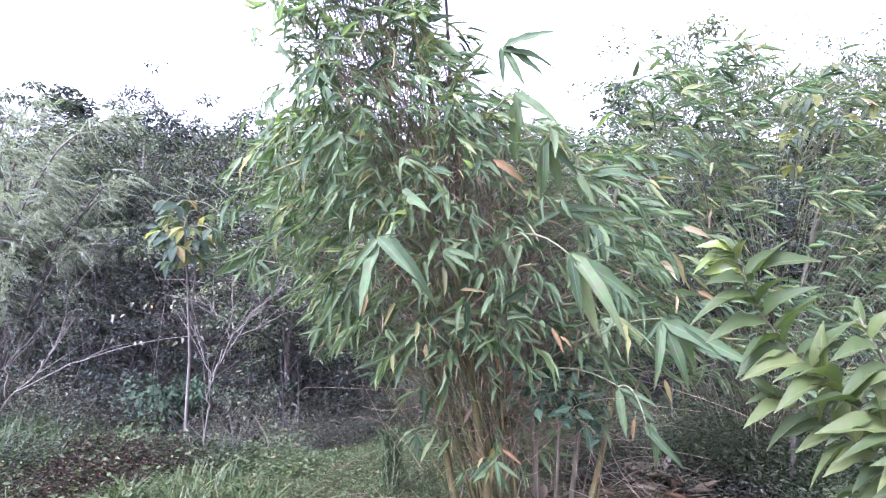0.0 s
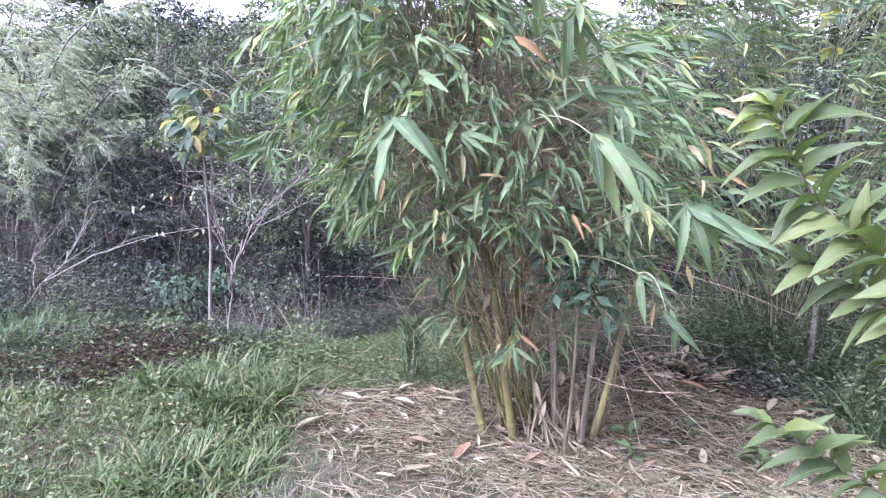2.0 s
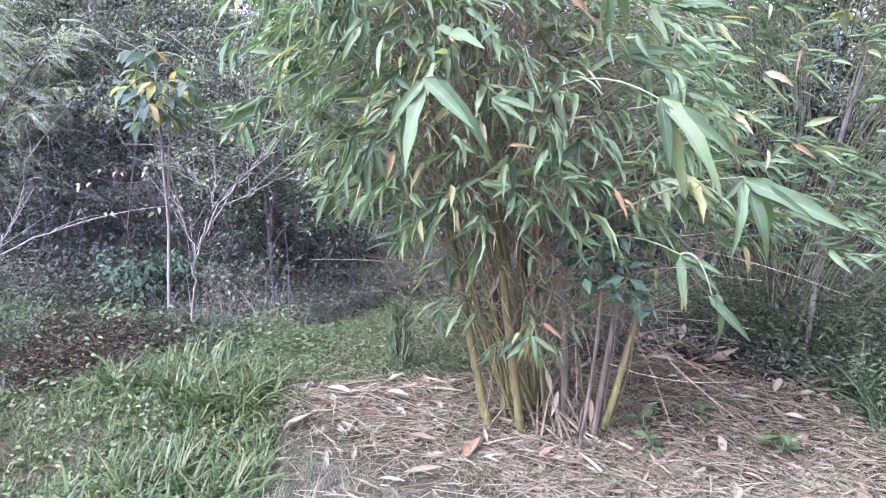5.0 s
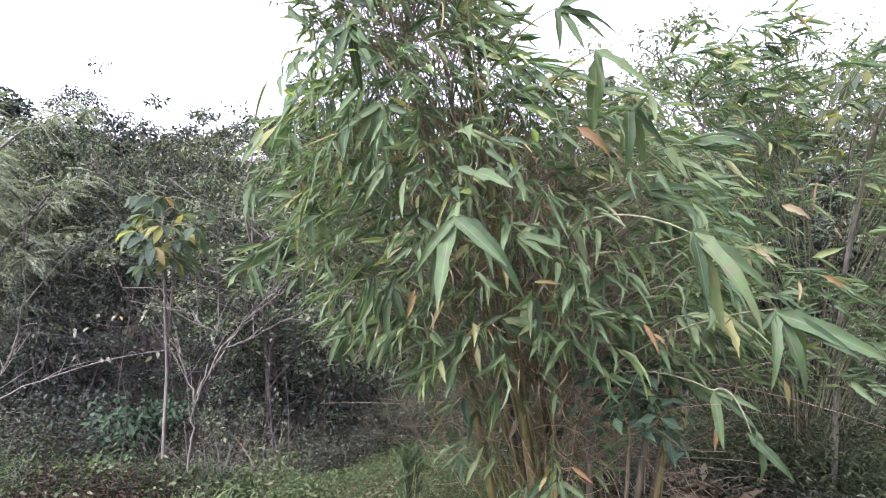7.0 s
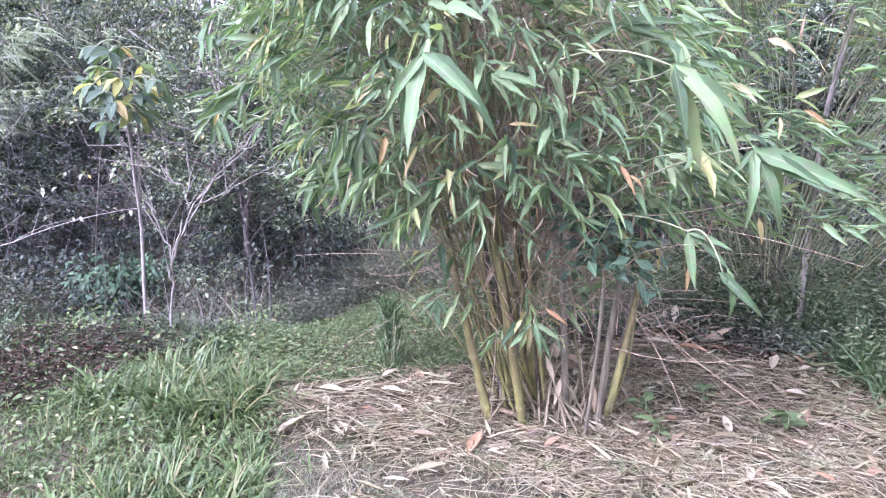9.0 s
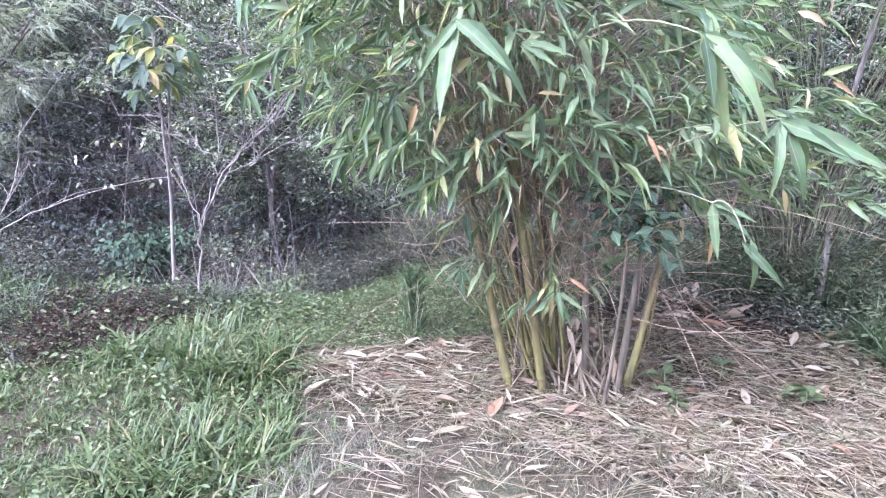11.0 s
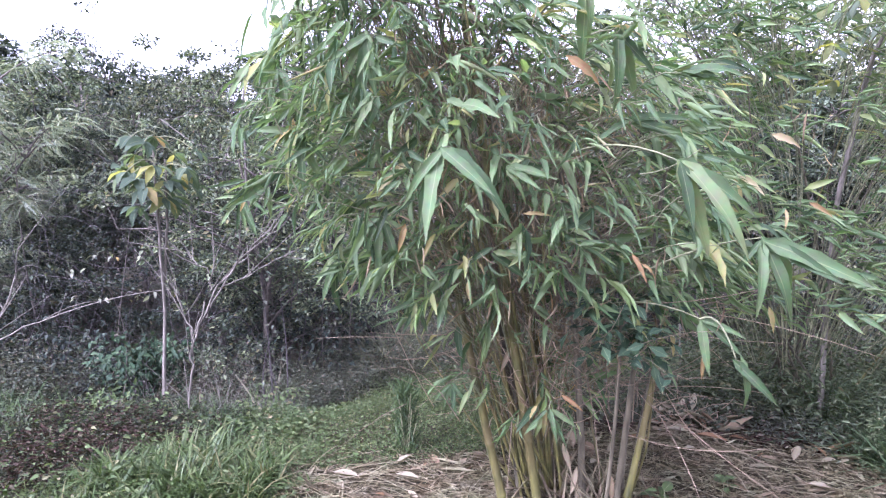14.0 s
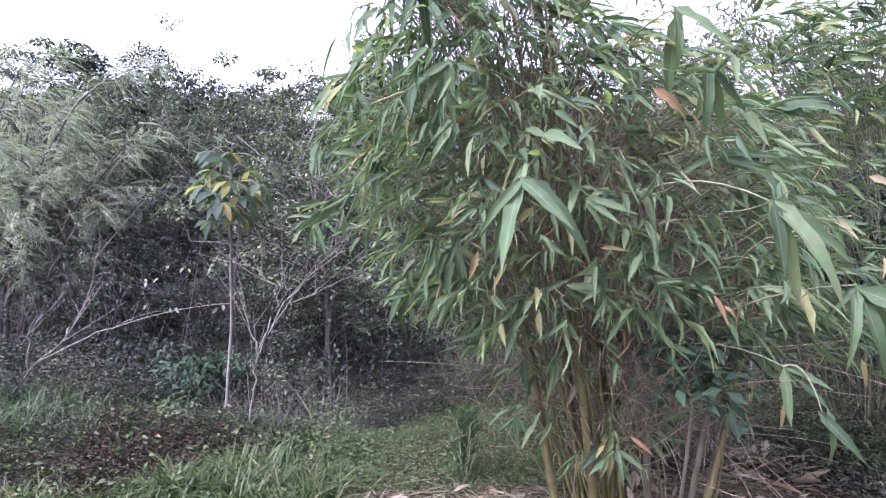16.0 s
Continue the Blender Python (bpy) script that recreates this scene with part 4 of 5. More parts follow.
def skyline(x, y):
    """Height of the tree tops at a place, lower to the west, higher in the east."""
    a = (x - 0.5) / y
    s = np.interp(a, [-0.9, -0.72, -0.62, -0.5, -0.42, -0.3, 0.0, 0.2, 0.35, 0.8], [0.095, 0.135, 0.165, 0.125, 0.135, 0.14, 0.13, 0.13, 0.13, 0.14])
    return 1.55 + s * y


KINDS = [tree_kind("young dense tree with small dull green leaves", "woods", 3.0, 0.95, 14000, 0.049, 2, m_forest),
         tree_kind("bushy woodland tree with a broad dull green crown", "woods", 3.0, 1.15, 15500, 0.050, 3, m_forest, low=0.2),
         tree_kind("slender woodland tree with sparse green foliage", "woods", 3.0, 0.8, 9000, 0.048, 1, m_forest, low=0.45),
         tree_kind("light green woodland tree with layered foliage", "woods", 3.0, 1.05, 9000, 0.055, 2, m_forest_light),
         tree_kind("tall far tree with a dense dull green crown", "woods", 3.0, 1.15, 9000, 0.078, 2, m_forest, low=0.5)]
USED = [False] * len(KINDS)


def plant(kind, x, y, top, wide=1.0):
    z = float(rise(x, y))
    k = (top - z) / 3.0
    m = Matrix.LocRotScale((x, y, z), Euler((0, 0, rng.uniform(0, 6.28))), None)
    ob = KINDS[kind]
    if USED[kind]:
        ob = copy_thing(ob, m)
    else:
        ob.matrix_basis = m
        USED[kind] = True
    ob.scale = (k * wide, k * wide, k)


for y, n, x0, x1, low in ((6.2, 9, -5.6, 5.0, 0.74), (7.1, 12, -8.0, 6.0, 0.88), (8.2, 14, -10.0, 7.5, 0.97), (9.8, 12, -12.0, 9.0, 1.0), (12.5, 13, -16, 12, 1.0)):
    for i in range(n):
        x = x0 + (x1 - x0) * (i + 0.5) / n + rng.normal(0, 0.25)
        yy = max(y + rng.normal(0, 0.3), float(brush_edge(x)) + 0.55)
        plant(int(rng.choice([0, 1, 1, 0, 2] if y < 9 else [4, 4, 4, 3, 2])), x, yy, low * float(skyline(x, yy)) * rng.uniform(0.9, 1.0), rng.uniform(1.0, 1.25))
for x, y, top in ((1.9, 9.4, 3.3), (2.9, 9.6, 3.5), (4.0, 9.5, 3.6), (5.2, 9.8, 3.7)):
    plant(3, x, y, top, 1.0)
plant(2, -6.4, 11.0, 3.5, 0.8)
plant(2, -2.9, 9.0, 2.95, 0.8)

# feathery pale tree at the edge of the woods
def frond_tree(foot, stems, n, label):
    """Leaning thin stems and arching twigs hung with pinnate fronds that the wind sweeps east."""
    tree = thing("tree", foot, label, "tree", "edge trees")
    wood, crown, nodes = Soup(), Soup(), []
    for top, bend, r in stems:
        p = line(foot, top, bend, 14) + rng.normal(0, 0.01, (14, 3))
        wood.tubes(p[None], np.linspace(r, r * 0.25, 14)[None], 7)
        for _ in range(12):
            a = p[rng.integers(4, 14)]
            b = a + np.array([rng.normal(0.15, 0.4), rng.normal(0, 0.35), rng.uniform(0.0, 0.5)])
            q = line(a, b, (0, 0, 0.08), 7)
            wood.tubes(q[None], np.linspace(r * 0.3, 0.002, 7)[None], 4)
            nodes += list(q[2:])
    nodes = np.array(nodes)
    base = nodes[rng.integers(0, len(nodes), n)] + rng.normal(0, 0.05, (n, 3))
    way = unit(rng.normal(0, 0.6, (n, 3)) * (1, 1, 0.6) + np.array([0.7, -0.1, -0.05]))
    size = rng.uniform(0.12, 0.26, n)
    k = 20
    t = np.linspace(0.12, 1, k)[None, :, None]
    rachis = base[:, None] + way[:, None] * size[:, None, None] * t
    rachis[..., 2] -= (size[:, None] * 0.35 * t[..., 0] ** 2)
    across = unit(np.cross(way, np.array([0, 0, 1.0]) + rng.normal(0, 0.35, (n, 3))))
    for sign in (-1, 1):
        d = across[:, None] * sign + way[:, None] * 0.6 + rng.normal(0, 0.15, (n, k, 3)) + np.array([0, 0, -0.2])
        ln = size[:, None] * 0.125 * np.sin(np.pi * (0.12 + 0.8 * t[..., 0])) * np.ones((n, 1))
        crown.stamp(FAR[1], frames(d.reshape(-1, 3), rng.normal(0, 0.25, (n * k, 3)) + (0, 0, 1), ln.ravel()), rachis.reshape(-1, 3))
    part("trunk", wood.mesh("trunk", m_bark), tree, "thin grey leaning stems")
    part("crown", crown.mesh("crown", m_frond), tree, "feathery light green fronds, paled in colour for haze")


frond_tree((-4.5, 5.5, -0.35), [((-3.75, 5.4, 1.95), (-0.2, 0, 0.1), 0.03), ((-3.45, 5.5, 1.55), (-0.1, 0, 0.15), 0.024), ((-4.3, 5.6, 2.0), (-0.15, 0, 0), 0.026), ((-3.6, 5.3, 1.1), (0, 0, 0.1), 0.018)],
           2000, "feathery pale green tree leaning over the brush")
frond_tree((-6.0, 6.4, -0.4), [((-5.2, 6.3, 2.2), (-0.2, 0, 0.1), 0.03), ((-4.9, 6.2, 1.6), (-0.1, 0, 0.15), 0.024), ((-4.6, 6.4, 1.9), (-0.15, 0, 0), 0.026)],
           700, "feathery pale green tree at the edge of the woods")


def tall_sparse_tree(foot, tips, label):
    """A thin high tree of which loose leaf tufts stand against the sky."""
    tree = thing("tree", foot, label, "tree", "tall sparse trees")
    wood, crown = Soup(), Soup()
    mid = np.mean(np.array(tips), axis=0) - np.array([0, 0, 0.9])
    wood.tubes(line(foot, mid, (0.1, 0, 0), 10)[None], np.linspace(0.05, 0.02, 10)[None], 6)
    for t in tips:
        wood.tubes(line(mid, t, (0, 0, 0.05), 6)[None], np.linspace(0.008, 0.002, 6)[None], 4)
        n = 80
        at = np.array(t) + rng.normal(0, 0.17, (n, 3)) * (1, 1, 1.1)
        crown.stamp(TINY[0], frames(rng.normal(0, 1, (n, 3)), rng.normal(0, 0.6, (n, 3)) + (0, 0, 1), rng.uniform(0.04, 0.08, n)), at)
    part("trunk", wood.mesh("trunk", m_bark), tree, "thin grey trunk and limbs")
    part("crown", crown.mesh("crown", m_glare_leaf), tree, "loose leaf tufts")


tall_sparse_tree((-4.3, 13.0, -0.3), [(-4.5, 13, 4.1), (-4.35, 13.1, 4.55), (-3.5, 13, 4.1), (-3.1, 13.1, 4.1), (-3.3, 12.8, 3.95)], "tall thin tree with a few loose leaf tufts")
tall_sparse_tree((2.6, 12.5, -0.3), [(0.7, 12.5, 4.5), (0.9, 12.6, 4.0), (1.4, 12.4, 4.3), (1.9, 12.6, 4.2), (2.4, 12.5, 4.1), (2.9, 12.4, 4.3), (3.3, 12.6, 4.6), (3.7, 12.5, 4.2)],
                 "tall thin tree with loose tufts of small leaves")


# ---- undergrowth ----
def undergrowth():
    n = 400
    x = rng.uniform(-6, 1.6, n)
    y = brush_edge(x) + 0.15 + rng.gamma(1.6, 0.45, n)
    p0 = on_ground(x, y, -0.02)
    p1 = p0 + np.stack([rng.normal(0.1, 0.5, n), rng.normal(-0.03, 0.25, n), rng.uniform(0.2, 1.4, n)], -1)
    s = Soup()
    s.tubes(twig_lines(p0, p1, rng.normal(0, 0.06, n), 6), np.linspace(1, 0.4, 6)[None] * rng.uniform(0.0012, 0.004, n)[:, None], 3)
    k = 900
    x = rng.uniform(-5.5, 1.2, k)
    p0 = np.stack([x, brush_edge(x) + 0.1 + rng.gamma(1.6, 0.45, k), rng.uniform(-0.1, 1.4, k)], -1)
    p1 = p0 + rng.normal(0, 0.3, (k, 3)) * (1.2, 0.6, 0.8)
    s.tubes(twig_lines(p0, p1, rng.normal(0, 0.1, k), 7), np.full((k, 7), 0.0017), 3)
    ob = new("brush_stems", s.mesh("brush_stems", m_shaded_stem))
    tagged(ob, "tangled thin grey stems and vines at the wood's edge", "brush", "", "stuff")
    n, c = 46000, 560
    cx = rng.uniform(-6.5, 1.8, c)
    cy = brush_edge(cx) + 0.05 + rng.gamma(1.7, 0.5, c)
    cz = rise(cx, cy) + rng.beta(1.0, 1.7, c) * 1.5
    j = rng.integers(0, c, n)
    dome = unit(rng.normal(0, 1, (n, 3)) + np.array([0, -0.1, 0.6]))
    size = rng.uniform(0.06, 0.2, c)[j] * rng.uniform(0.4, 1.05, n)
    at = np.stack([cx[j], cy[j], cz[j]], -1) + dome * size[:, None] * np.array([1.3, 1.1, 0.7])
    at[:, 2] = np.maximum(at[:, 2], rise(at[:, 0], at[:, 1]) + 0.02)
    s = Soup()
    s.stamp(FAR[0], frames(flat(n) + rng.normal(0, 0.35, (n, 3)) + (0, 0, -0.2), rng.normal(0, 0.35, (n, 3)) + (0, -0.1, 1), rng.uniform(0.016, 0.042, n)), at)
    ob = new("brush_leaves", s.mesh("brush_leaves", m_shaded_weed))
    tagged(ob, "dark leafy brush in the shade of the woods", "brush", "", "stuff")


undergrowth()


def small_shrub(x, y, h, r, n, leaf, mat, label):
    """A leafy shrub: several stems from one foot and leaf clusters at their ends."""
    t = thing("shrub", (x, y, float(rise(x, y))), label, "shrub", "edge shrubs")
    z = float(rise(x, y))
    tips = []
    for i in range(9 if n > 100 else 4):
        e = np.array([x + rng.normal(0, r * 0.6), y + rng.normal(0, r * 0.5), z + h * rng.uniform(0.35, 1.0)])
        s = Soup()
        s.tubes(line((x + rng.normal(0, 0.03), y, z - 0.03), e, rng.normal(0, 0.04, 3), 8)[None], np.linspace(0.007, 0.002, 8)[None], 5)
        part("stem", s.mesh("stem", m_shaded_stem), t)
        tips += [e, e - np.array([0, 0, h * 0.2])]
    tips = np.array(tips)
    k = rng.integers(0, len(tips), n)
    dome = unit(rng.normal(0, 1, (n, 3)) + np.array([0, -0.2, 0.6]))
    at = tips[k] + dome * (r * rng.uniform(0.15, 0.6, n))[:, None] * np.array([1.1, 1.0, 0.7])
    at[:, 2] = np.maximum(at[:, 2], z + 0.02)
    s = Soup()
    s.stamp(TINY[0], frames(dome * (1, 1, 0.2) + rng.normal(0, 0.4, (n, 3)) + (0, 0, -0.3), dome + (0, -0.2, 0.8), leaf * rng.uniform(0.6, 1.2, n)), at)
    part("foliage", s.mesh("foliage", mat), t, "clustered leaves", "stuff")


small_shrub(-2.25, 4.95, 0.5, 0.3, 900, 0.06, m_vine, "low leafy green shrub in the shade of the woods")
small_shrub(-3.0, 5.1, 0.7, 0.4, 700, 0.045, m_shaded_weed, "greyish leafy shrub at the edge of the woods")
small_shrub(-1.45, 5.6, 0.9, 0.4, 600, 0.05, m_shaded_weed, "tall leafy shrub under the trees")
small_shrub(-1.15, 4.55, 0.16, 0.14, 220, 0.035, m_cover, "small bushy plant on the lawn's edge")
small_shrub(-2.05, 4.15, 0.2, 0.16, 140, 0.035, m_cover, "small bushy plant on the lawn's edge")
small_shrub(-0.75, 6.1, 0.6, 0.4, 600, 0.045, m_shaded_weed, "leafy shrub behind the bamboo")
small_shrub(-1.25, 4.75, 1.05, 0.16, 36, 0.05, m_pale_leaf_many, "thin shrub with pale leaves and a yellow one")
small_shrub(-3.6, 4.3, 0.4, 0.3, 500, 0.04, m_shaded_weed, "low weedy shrub beside the lawn")


def vine(pts, r):
    p = np.array(pts, float)
    t = np.linspace(0, len(p) - 1, 24)
    p = np.stack([np.interp(t, range(len(p)), p[:, i]) for i in range(3)], -1)
    p[1:-1] = (p[:-2] + p[1:-1] * 2 + p[2:]) / 4
    s = Soup()
    s.tubes(p[None], np.full((1, 24), r), 5)
    tagged(new("vine", s.mesh("vine", m_pale_bark)), "bare pale woody vine hanging among the dark brush", "vine", "vines")


vine([(-2.25, 6.6, 2.2), (-2.3, 6.6, 1.85), (-2.42, 6.55, 1.52), (-2.35, 6.5, 1.46), (-1.9, 6.4, 1.50), (-1.55, 6.4, 1.62)], 0.009)
vine([(-2.42, 6.55, 1.52), (-2.46, 6.5, 1.3), (-2.3, 6.4, 1.15), (-2.35, 6.3, 0.9)], 0.007)
vine([(-2.9, 6.3, 1.8), (-2.6, 6.3, 1.6), (-2.4, 6.3, 1.55)], 0.005)
vine([(-1.2, 5.9, 1.6), (-1.3, 5.9, 1.2), (-1.22, 5.8, 0.9), (-1.3, 5.8, 0.3), (-1.28, 5.8, -0.35)], 0.006)


def slim_stem(x, y, h, lean, r):
    z = float(rise(x, y))
    s = Soup()
    p = line((x, y, z - 0.05), (x + lean, y + rng.normal(0, 0.1), z + h), rng.normal(0, 0.1, 3), 10)
    s.tubes(p[None], np.linspace(r, r * 0.5, 10)[None], 6)
    tagged(new("dead_stem", s.mesh("dead_stem", m_bark)), "slim bare grey stem standing in the brush", "dead stem", "bare stems")


for x, y, h, lean, r in ((-2.35, 4.75, 0.9, 0.06, 0.004), (-2.75, 5.4, 1.3, 0.25, 0.006), (-1.0, 5.7, 1.2, 0.15, 0.005), (-3.4, 5.6, 1.8, -0.25, 0.009),
                         (-1.6, 5.9, 1.7, 0.2, 0.007), (-4.3, 5.6, 1.9, 0.4, 0.011), (-0.5, 6.1, 1.6, -0.2, 0.007), (2.5, 5.1, 1.2, 0.12, 0.006), (1.35, 5.5, 1.3, 0.15, 0.006)):
    slim_stem(x, y, h, lean, r)


def leaf_patch(name, label, mat, n, place, length, height, shape=0, clumps=0):
    """Low broad-leaved plants over a patch."""
    x, y = place(n)
    if clumps:
        c = rng.integers(0, clumps, n)
        hx, hy = x[:clumps].copy(), y[:clumps].copy()
        x, y = hx[c] + rng.normal(0, 0.07, n), hy[c] + rng.normal(0, 0.07, n)
        hh = rng.uniform(0.4, 1, clumps)[c] * height
    else:
        hh = np.full(n, height)
    at = on_ground(x, y, 0.0)
    at[:, 2] += hh * rng.beta(1.3, 1.5, n)
    s = Soup()
    s.stamp(FAR[shape], frames(flat(n) + rng.normal(0, 0.3, (n, 3)), rng.normal(0, 0.65, (n, 3)) + (0, -0.15, 1), rng.uniform(*length, n)), at)
    tagged(new(name, s.mesh(name, mat)), label, "plants", "", "stuff")


def box(x0, x1, y0, y1, keep=None):
    def place(n):
        xs, ys = np.zeros(0), np.zeros(0)
        while len(xs) < n:
            x, y = rng.uniform(x0, x1, n), rng.uniform(y0, y1, n)
            if keep is not None:
                k = keep(x, y)
                x, y = x[k], y[k]
            xs, ys = np.concatenate([xs, x]), np.concatenate([ys, y])
        return xs[:n], ys[:n]
    return place


def wobble(x, y):
    return 0.10 * np.sin(4.1 * x + 2.0 * y) + 0.08 * np.sin(7.3 * y - 3.0 * x) + 0.05 * np.sin(13 * x + 9 * y)


def litter_here(x, y):
    """Where dry leaves cover the ground round the clump."""
    e = ((x - 0.8) / 1.4) ** 2 + ((y - 3.48) / (0.40 + 0.30 * step(-0.3, 0.7, x))) ** 2 + wobble(x, y)
    r = ((x - 1.2) / 0.78) ** 2 + ((y - 3.88) / 0.5) ** 2 + wobble(x, y)
    return (e < 1) | (r < 1)


def litter_thin(x, y):
    """As above, thinning out towards the rim and in a few bare patches."""
    e = ((x - 0.8) / 1.4) ** 2 + ((y - 3.48) / (0.40 + 0.30 * step(-0.3, 0.7, x))) ** 2
    r = ((x - 1.2) / 0.78) ** 2 + ((y - 3.88) / 0.5) ** 2
    m = np.minimum(e, r) + 1.6 * wobble(x, y)
    return (rng.random(len(x)) < np.clip((1.35 - m) / 0.75, 0, 1)) & (rng.random(len(x)) < np.clip(0.75 + 3.0 * wobble(2.2 * x + 1, 2.2 * y), 0.25, 1))


def lawn_here(x, y):
    edge = np.interp(x, [-4, -3, -1.9, -1.45, -1.2, -0.7, 0], [2.9, 3.05, 3.25, 3.55, 4.2, 4.9, 5.2]) + wobble(x, y)
    return (~litter_here(x, y)) & (x < -0.42 + 0.15 * (y - 3) + wobble(x, y)) & (y < edge)


leaf_patch("ground_cover", "low green broad-leaved ground cover on the far lawn", m_cover, 46000,
           box(-1.7, 0.6, 3.5, 6.6, lambda x, y: (~litter_here(x, y)) & (y < brush_edge(x) - 0.3 + wobble(x, y)) & (x > -1.15 - 0.3 * (y - 4) + wobble(x, y))), (0.008, 0.022), 0.08, 1)
leaf_patch("lawn_weeds", "small broad leaves among the lawn grass", m_cover, 4500, box(-3.0, -0.3, 2.0, 4.4, lawn_here), (0.015, 0.035), 0.07)
leaf_patch("edge_weeds", "small green weeds among the withered ones", m_cover, 3800,
           box(-3.6, -0.8, 3.2, 4.9, lambda x, y: ~litter_here(x, y) & (y < brush_edge(x) - 0.1)), (0.018, 0.045), 0.14, 0, 330)
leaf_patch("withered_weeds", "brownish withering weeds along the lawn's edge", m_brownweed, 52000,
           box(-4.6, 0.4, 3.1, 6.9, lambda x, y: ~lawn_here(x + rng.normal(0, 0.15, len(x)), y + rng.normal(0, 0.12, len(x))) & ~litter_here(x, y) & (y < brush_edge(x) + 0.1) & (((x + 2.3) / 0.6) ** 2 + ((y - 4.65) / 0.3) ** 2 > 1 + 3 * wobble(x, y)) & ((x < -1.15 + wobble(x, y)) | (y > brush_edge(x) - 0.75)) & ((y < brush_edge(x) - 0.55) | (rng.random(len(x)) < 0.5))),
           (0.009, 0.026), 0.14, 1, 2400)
m_fallen = leaf_material("brown_fallen_leaf", [(0.0, (0.018, 0.011, 0.009)), (0.5, (0.037, 0.025, 0.018)), (1.0, (0.065, 0.050, 0.035))], "island", 0.8, 0.15, 0.0, 0.3, 0.05)
leaf_patch("brown_leaf_cover", "reddish-brown fallen leaves at the foot of the woods", m_fallen, 5000,
           box(-4.2, -0.4, 3.7, 5.9, lambda x, y: (~lawn_here(x, y)) & (np.abs(y - brush_edge(x) + 0.25 - wobble(x, y)) < 0.42) & (rng.random(len(x)) < np.clip(0.4 + 4 * wobble(x + 2, y), 0.05, 1))), (0.014, 0.036), 0.05, 1)
leaf_patch("scrub_bank", "low olive and grey scrub on the bank under the trees", m_scrub, 36000,
           box(-1.5, 0.9, 4.75, 6.6, lambda x, y: (y > brush_edge(x) - 0.7 + 2 * wobble(x, y) + rng.normal(0, 0.25, len(x))) & (y < brush_edge(x) + 0.35) & (x > -1.35 + wobble(x, y))), (0.011, 0.03), 0.36, 1, 520)
leaf_patch("brush_fringe", "grey-green leafy fringe before the dark brush", m_scrub, 16000,
           box(-5.2, -1.1, 4.4, 5.6, lambda x, y: (np.abs(y - brush_edge(x) - 0.15) < 0.3) & (((x + 2.3) / 0.6) ** 2 + ((y - 4.65) / 0.3) ** 2 > 1)), (0.014, 0.034), 0.55, 0, 240)
leaf_patch("pile_weeds", "low weeds and dead leaves between the litter and the taller weeds", m_scrub, 12000,
           box(0.75, 2.5, 4.15, 5.4, lambda x, y: ~litter_here(x, y)), (0.014, 0.04), 0.22, 1, 420)
leaf_patch("pile_leaves", "brown dead leaves behind the bamboo", m_dry_red, 7000,
           box(0.7, 2.2, 4.1, 5.0, lambda x, y: ~litter_here(x + wobble(x, y), y)), (0.02, 0.06), 0.05, 1)
leaf_patch("dry_weed_patch", "pale reddish dry weeds beside the lawn", m_dry_red, 8000,
           box(-3.0, -1.1, 3.1, 4.2, lambda x, y: ~lawn_here(x + rng.normal(0, 0.1, len(x)), y) & (rng.random(len(x)) < np.clip(0.5 + 4 * wobble(x, y + 1), 0.05, 1))), (0.012, 0.04), 0.12, 1, 700)
leaf_patch("dark_weeds", "dense dark green weeds beside the leaf litter", m_bank, 36000,
           box(1.3, 5.0, 3.9, 5.9, lambda x, y: (~litter_here(x, y)) & (y > 5.6 - 0.75 * x + wobble(x, y))), (0.018, 0.046), 0.7, 1, 760)
leaf_patch("shade_weeds", "shaded weeds behind the bamboo clump", m_bank, 14000,
           box(-0.2, 2.2, 4.5, 6.6, lambda x, y: ~litter_here(x, y)), (0.015, 0.04), 0.35, 1, 420)


def grass(name, label, mat, n, place, length, ratio, droop=0.5, lean=0.55, clumps=0):
    x, y = place(n)
    if clumps:
        c = rng.integers(0, clumps, n)
        x, y = x[c] + rng.normal(0, 0.035, n), y[c] + rng.normal(0, 0.035, n)
    at = on_ground(x, y, -0.005)
    d = flat(n) * rng.uniform(0.1, lean, n)[:, None] + np.array([0, 0, 1.0])
    up = flat(n) * 0.4 - d * np.array([1, 1, 0]) * 3 + np.array([0, 0, 0.3])
    s = Soup()
    kind = rng.integers(0, 3, n)
    size = rng.uniform(*length, n) * np.clip(1.0 + 4.5 * wobble(x * 0.9 + 3, y * 0.8), 0.6, 1.4)
    rot = frames(d, up, size)
    for k in range(3):
        s.stamp(blade_shape(4, ratio * (0.8 + 0.25 * k), droop * (0.5 + 0.5 * k)), rot[kind == k], at[kind == k])
    tagged(new(name, s.mesh(name, mat)), label, "grass", "", "stuff")


grass("lawn", "lush green grass on the near lawn", m_grass, 21000,
      box(-5.5, -0.2, -0.5, 4.3, lambda x, y: lawn_here(x + rng.normal(0, 0.11, len(x)), y + rng.normal(0, 0.08, len(x))) & (y < 3.6 + wobble(x, y)) & (rng.random(len(x)) < np.exp(-1.6 * np.maximum(1.9 - y, 0) - 1.5 * np.maximum(-3.1 - x, 0)))), (0.035, 0.09), 0.13, 0.6, 1.0)
grass("tall_lawn_tufts", "taller grass tufts on the lawn", m_grass, 3000, box(-2.4, -0.5, 2.3, 3.5, lawn_here), (0.06, 0.14), 0.07, 0.6, 0.8, 90)
grass("dark_tuft", "dense taller grass tuft in the middle of the lawn", m_grass, 1300, box(-1.5, -0.75, 3.2, 3.65), (0.08, 0.16), 0.07, 0.6, 0.7, 45)
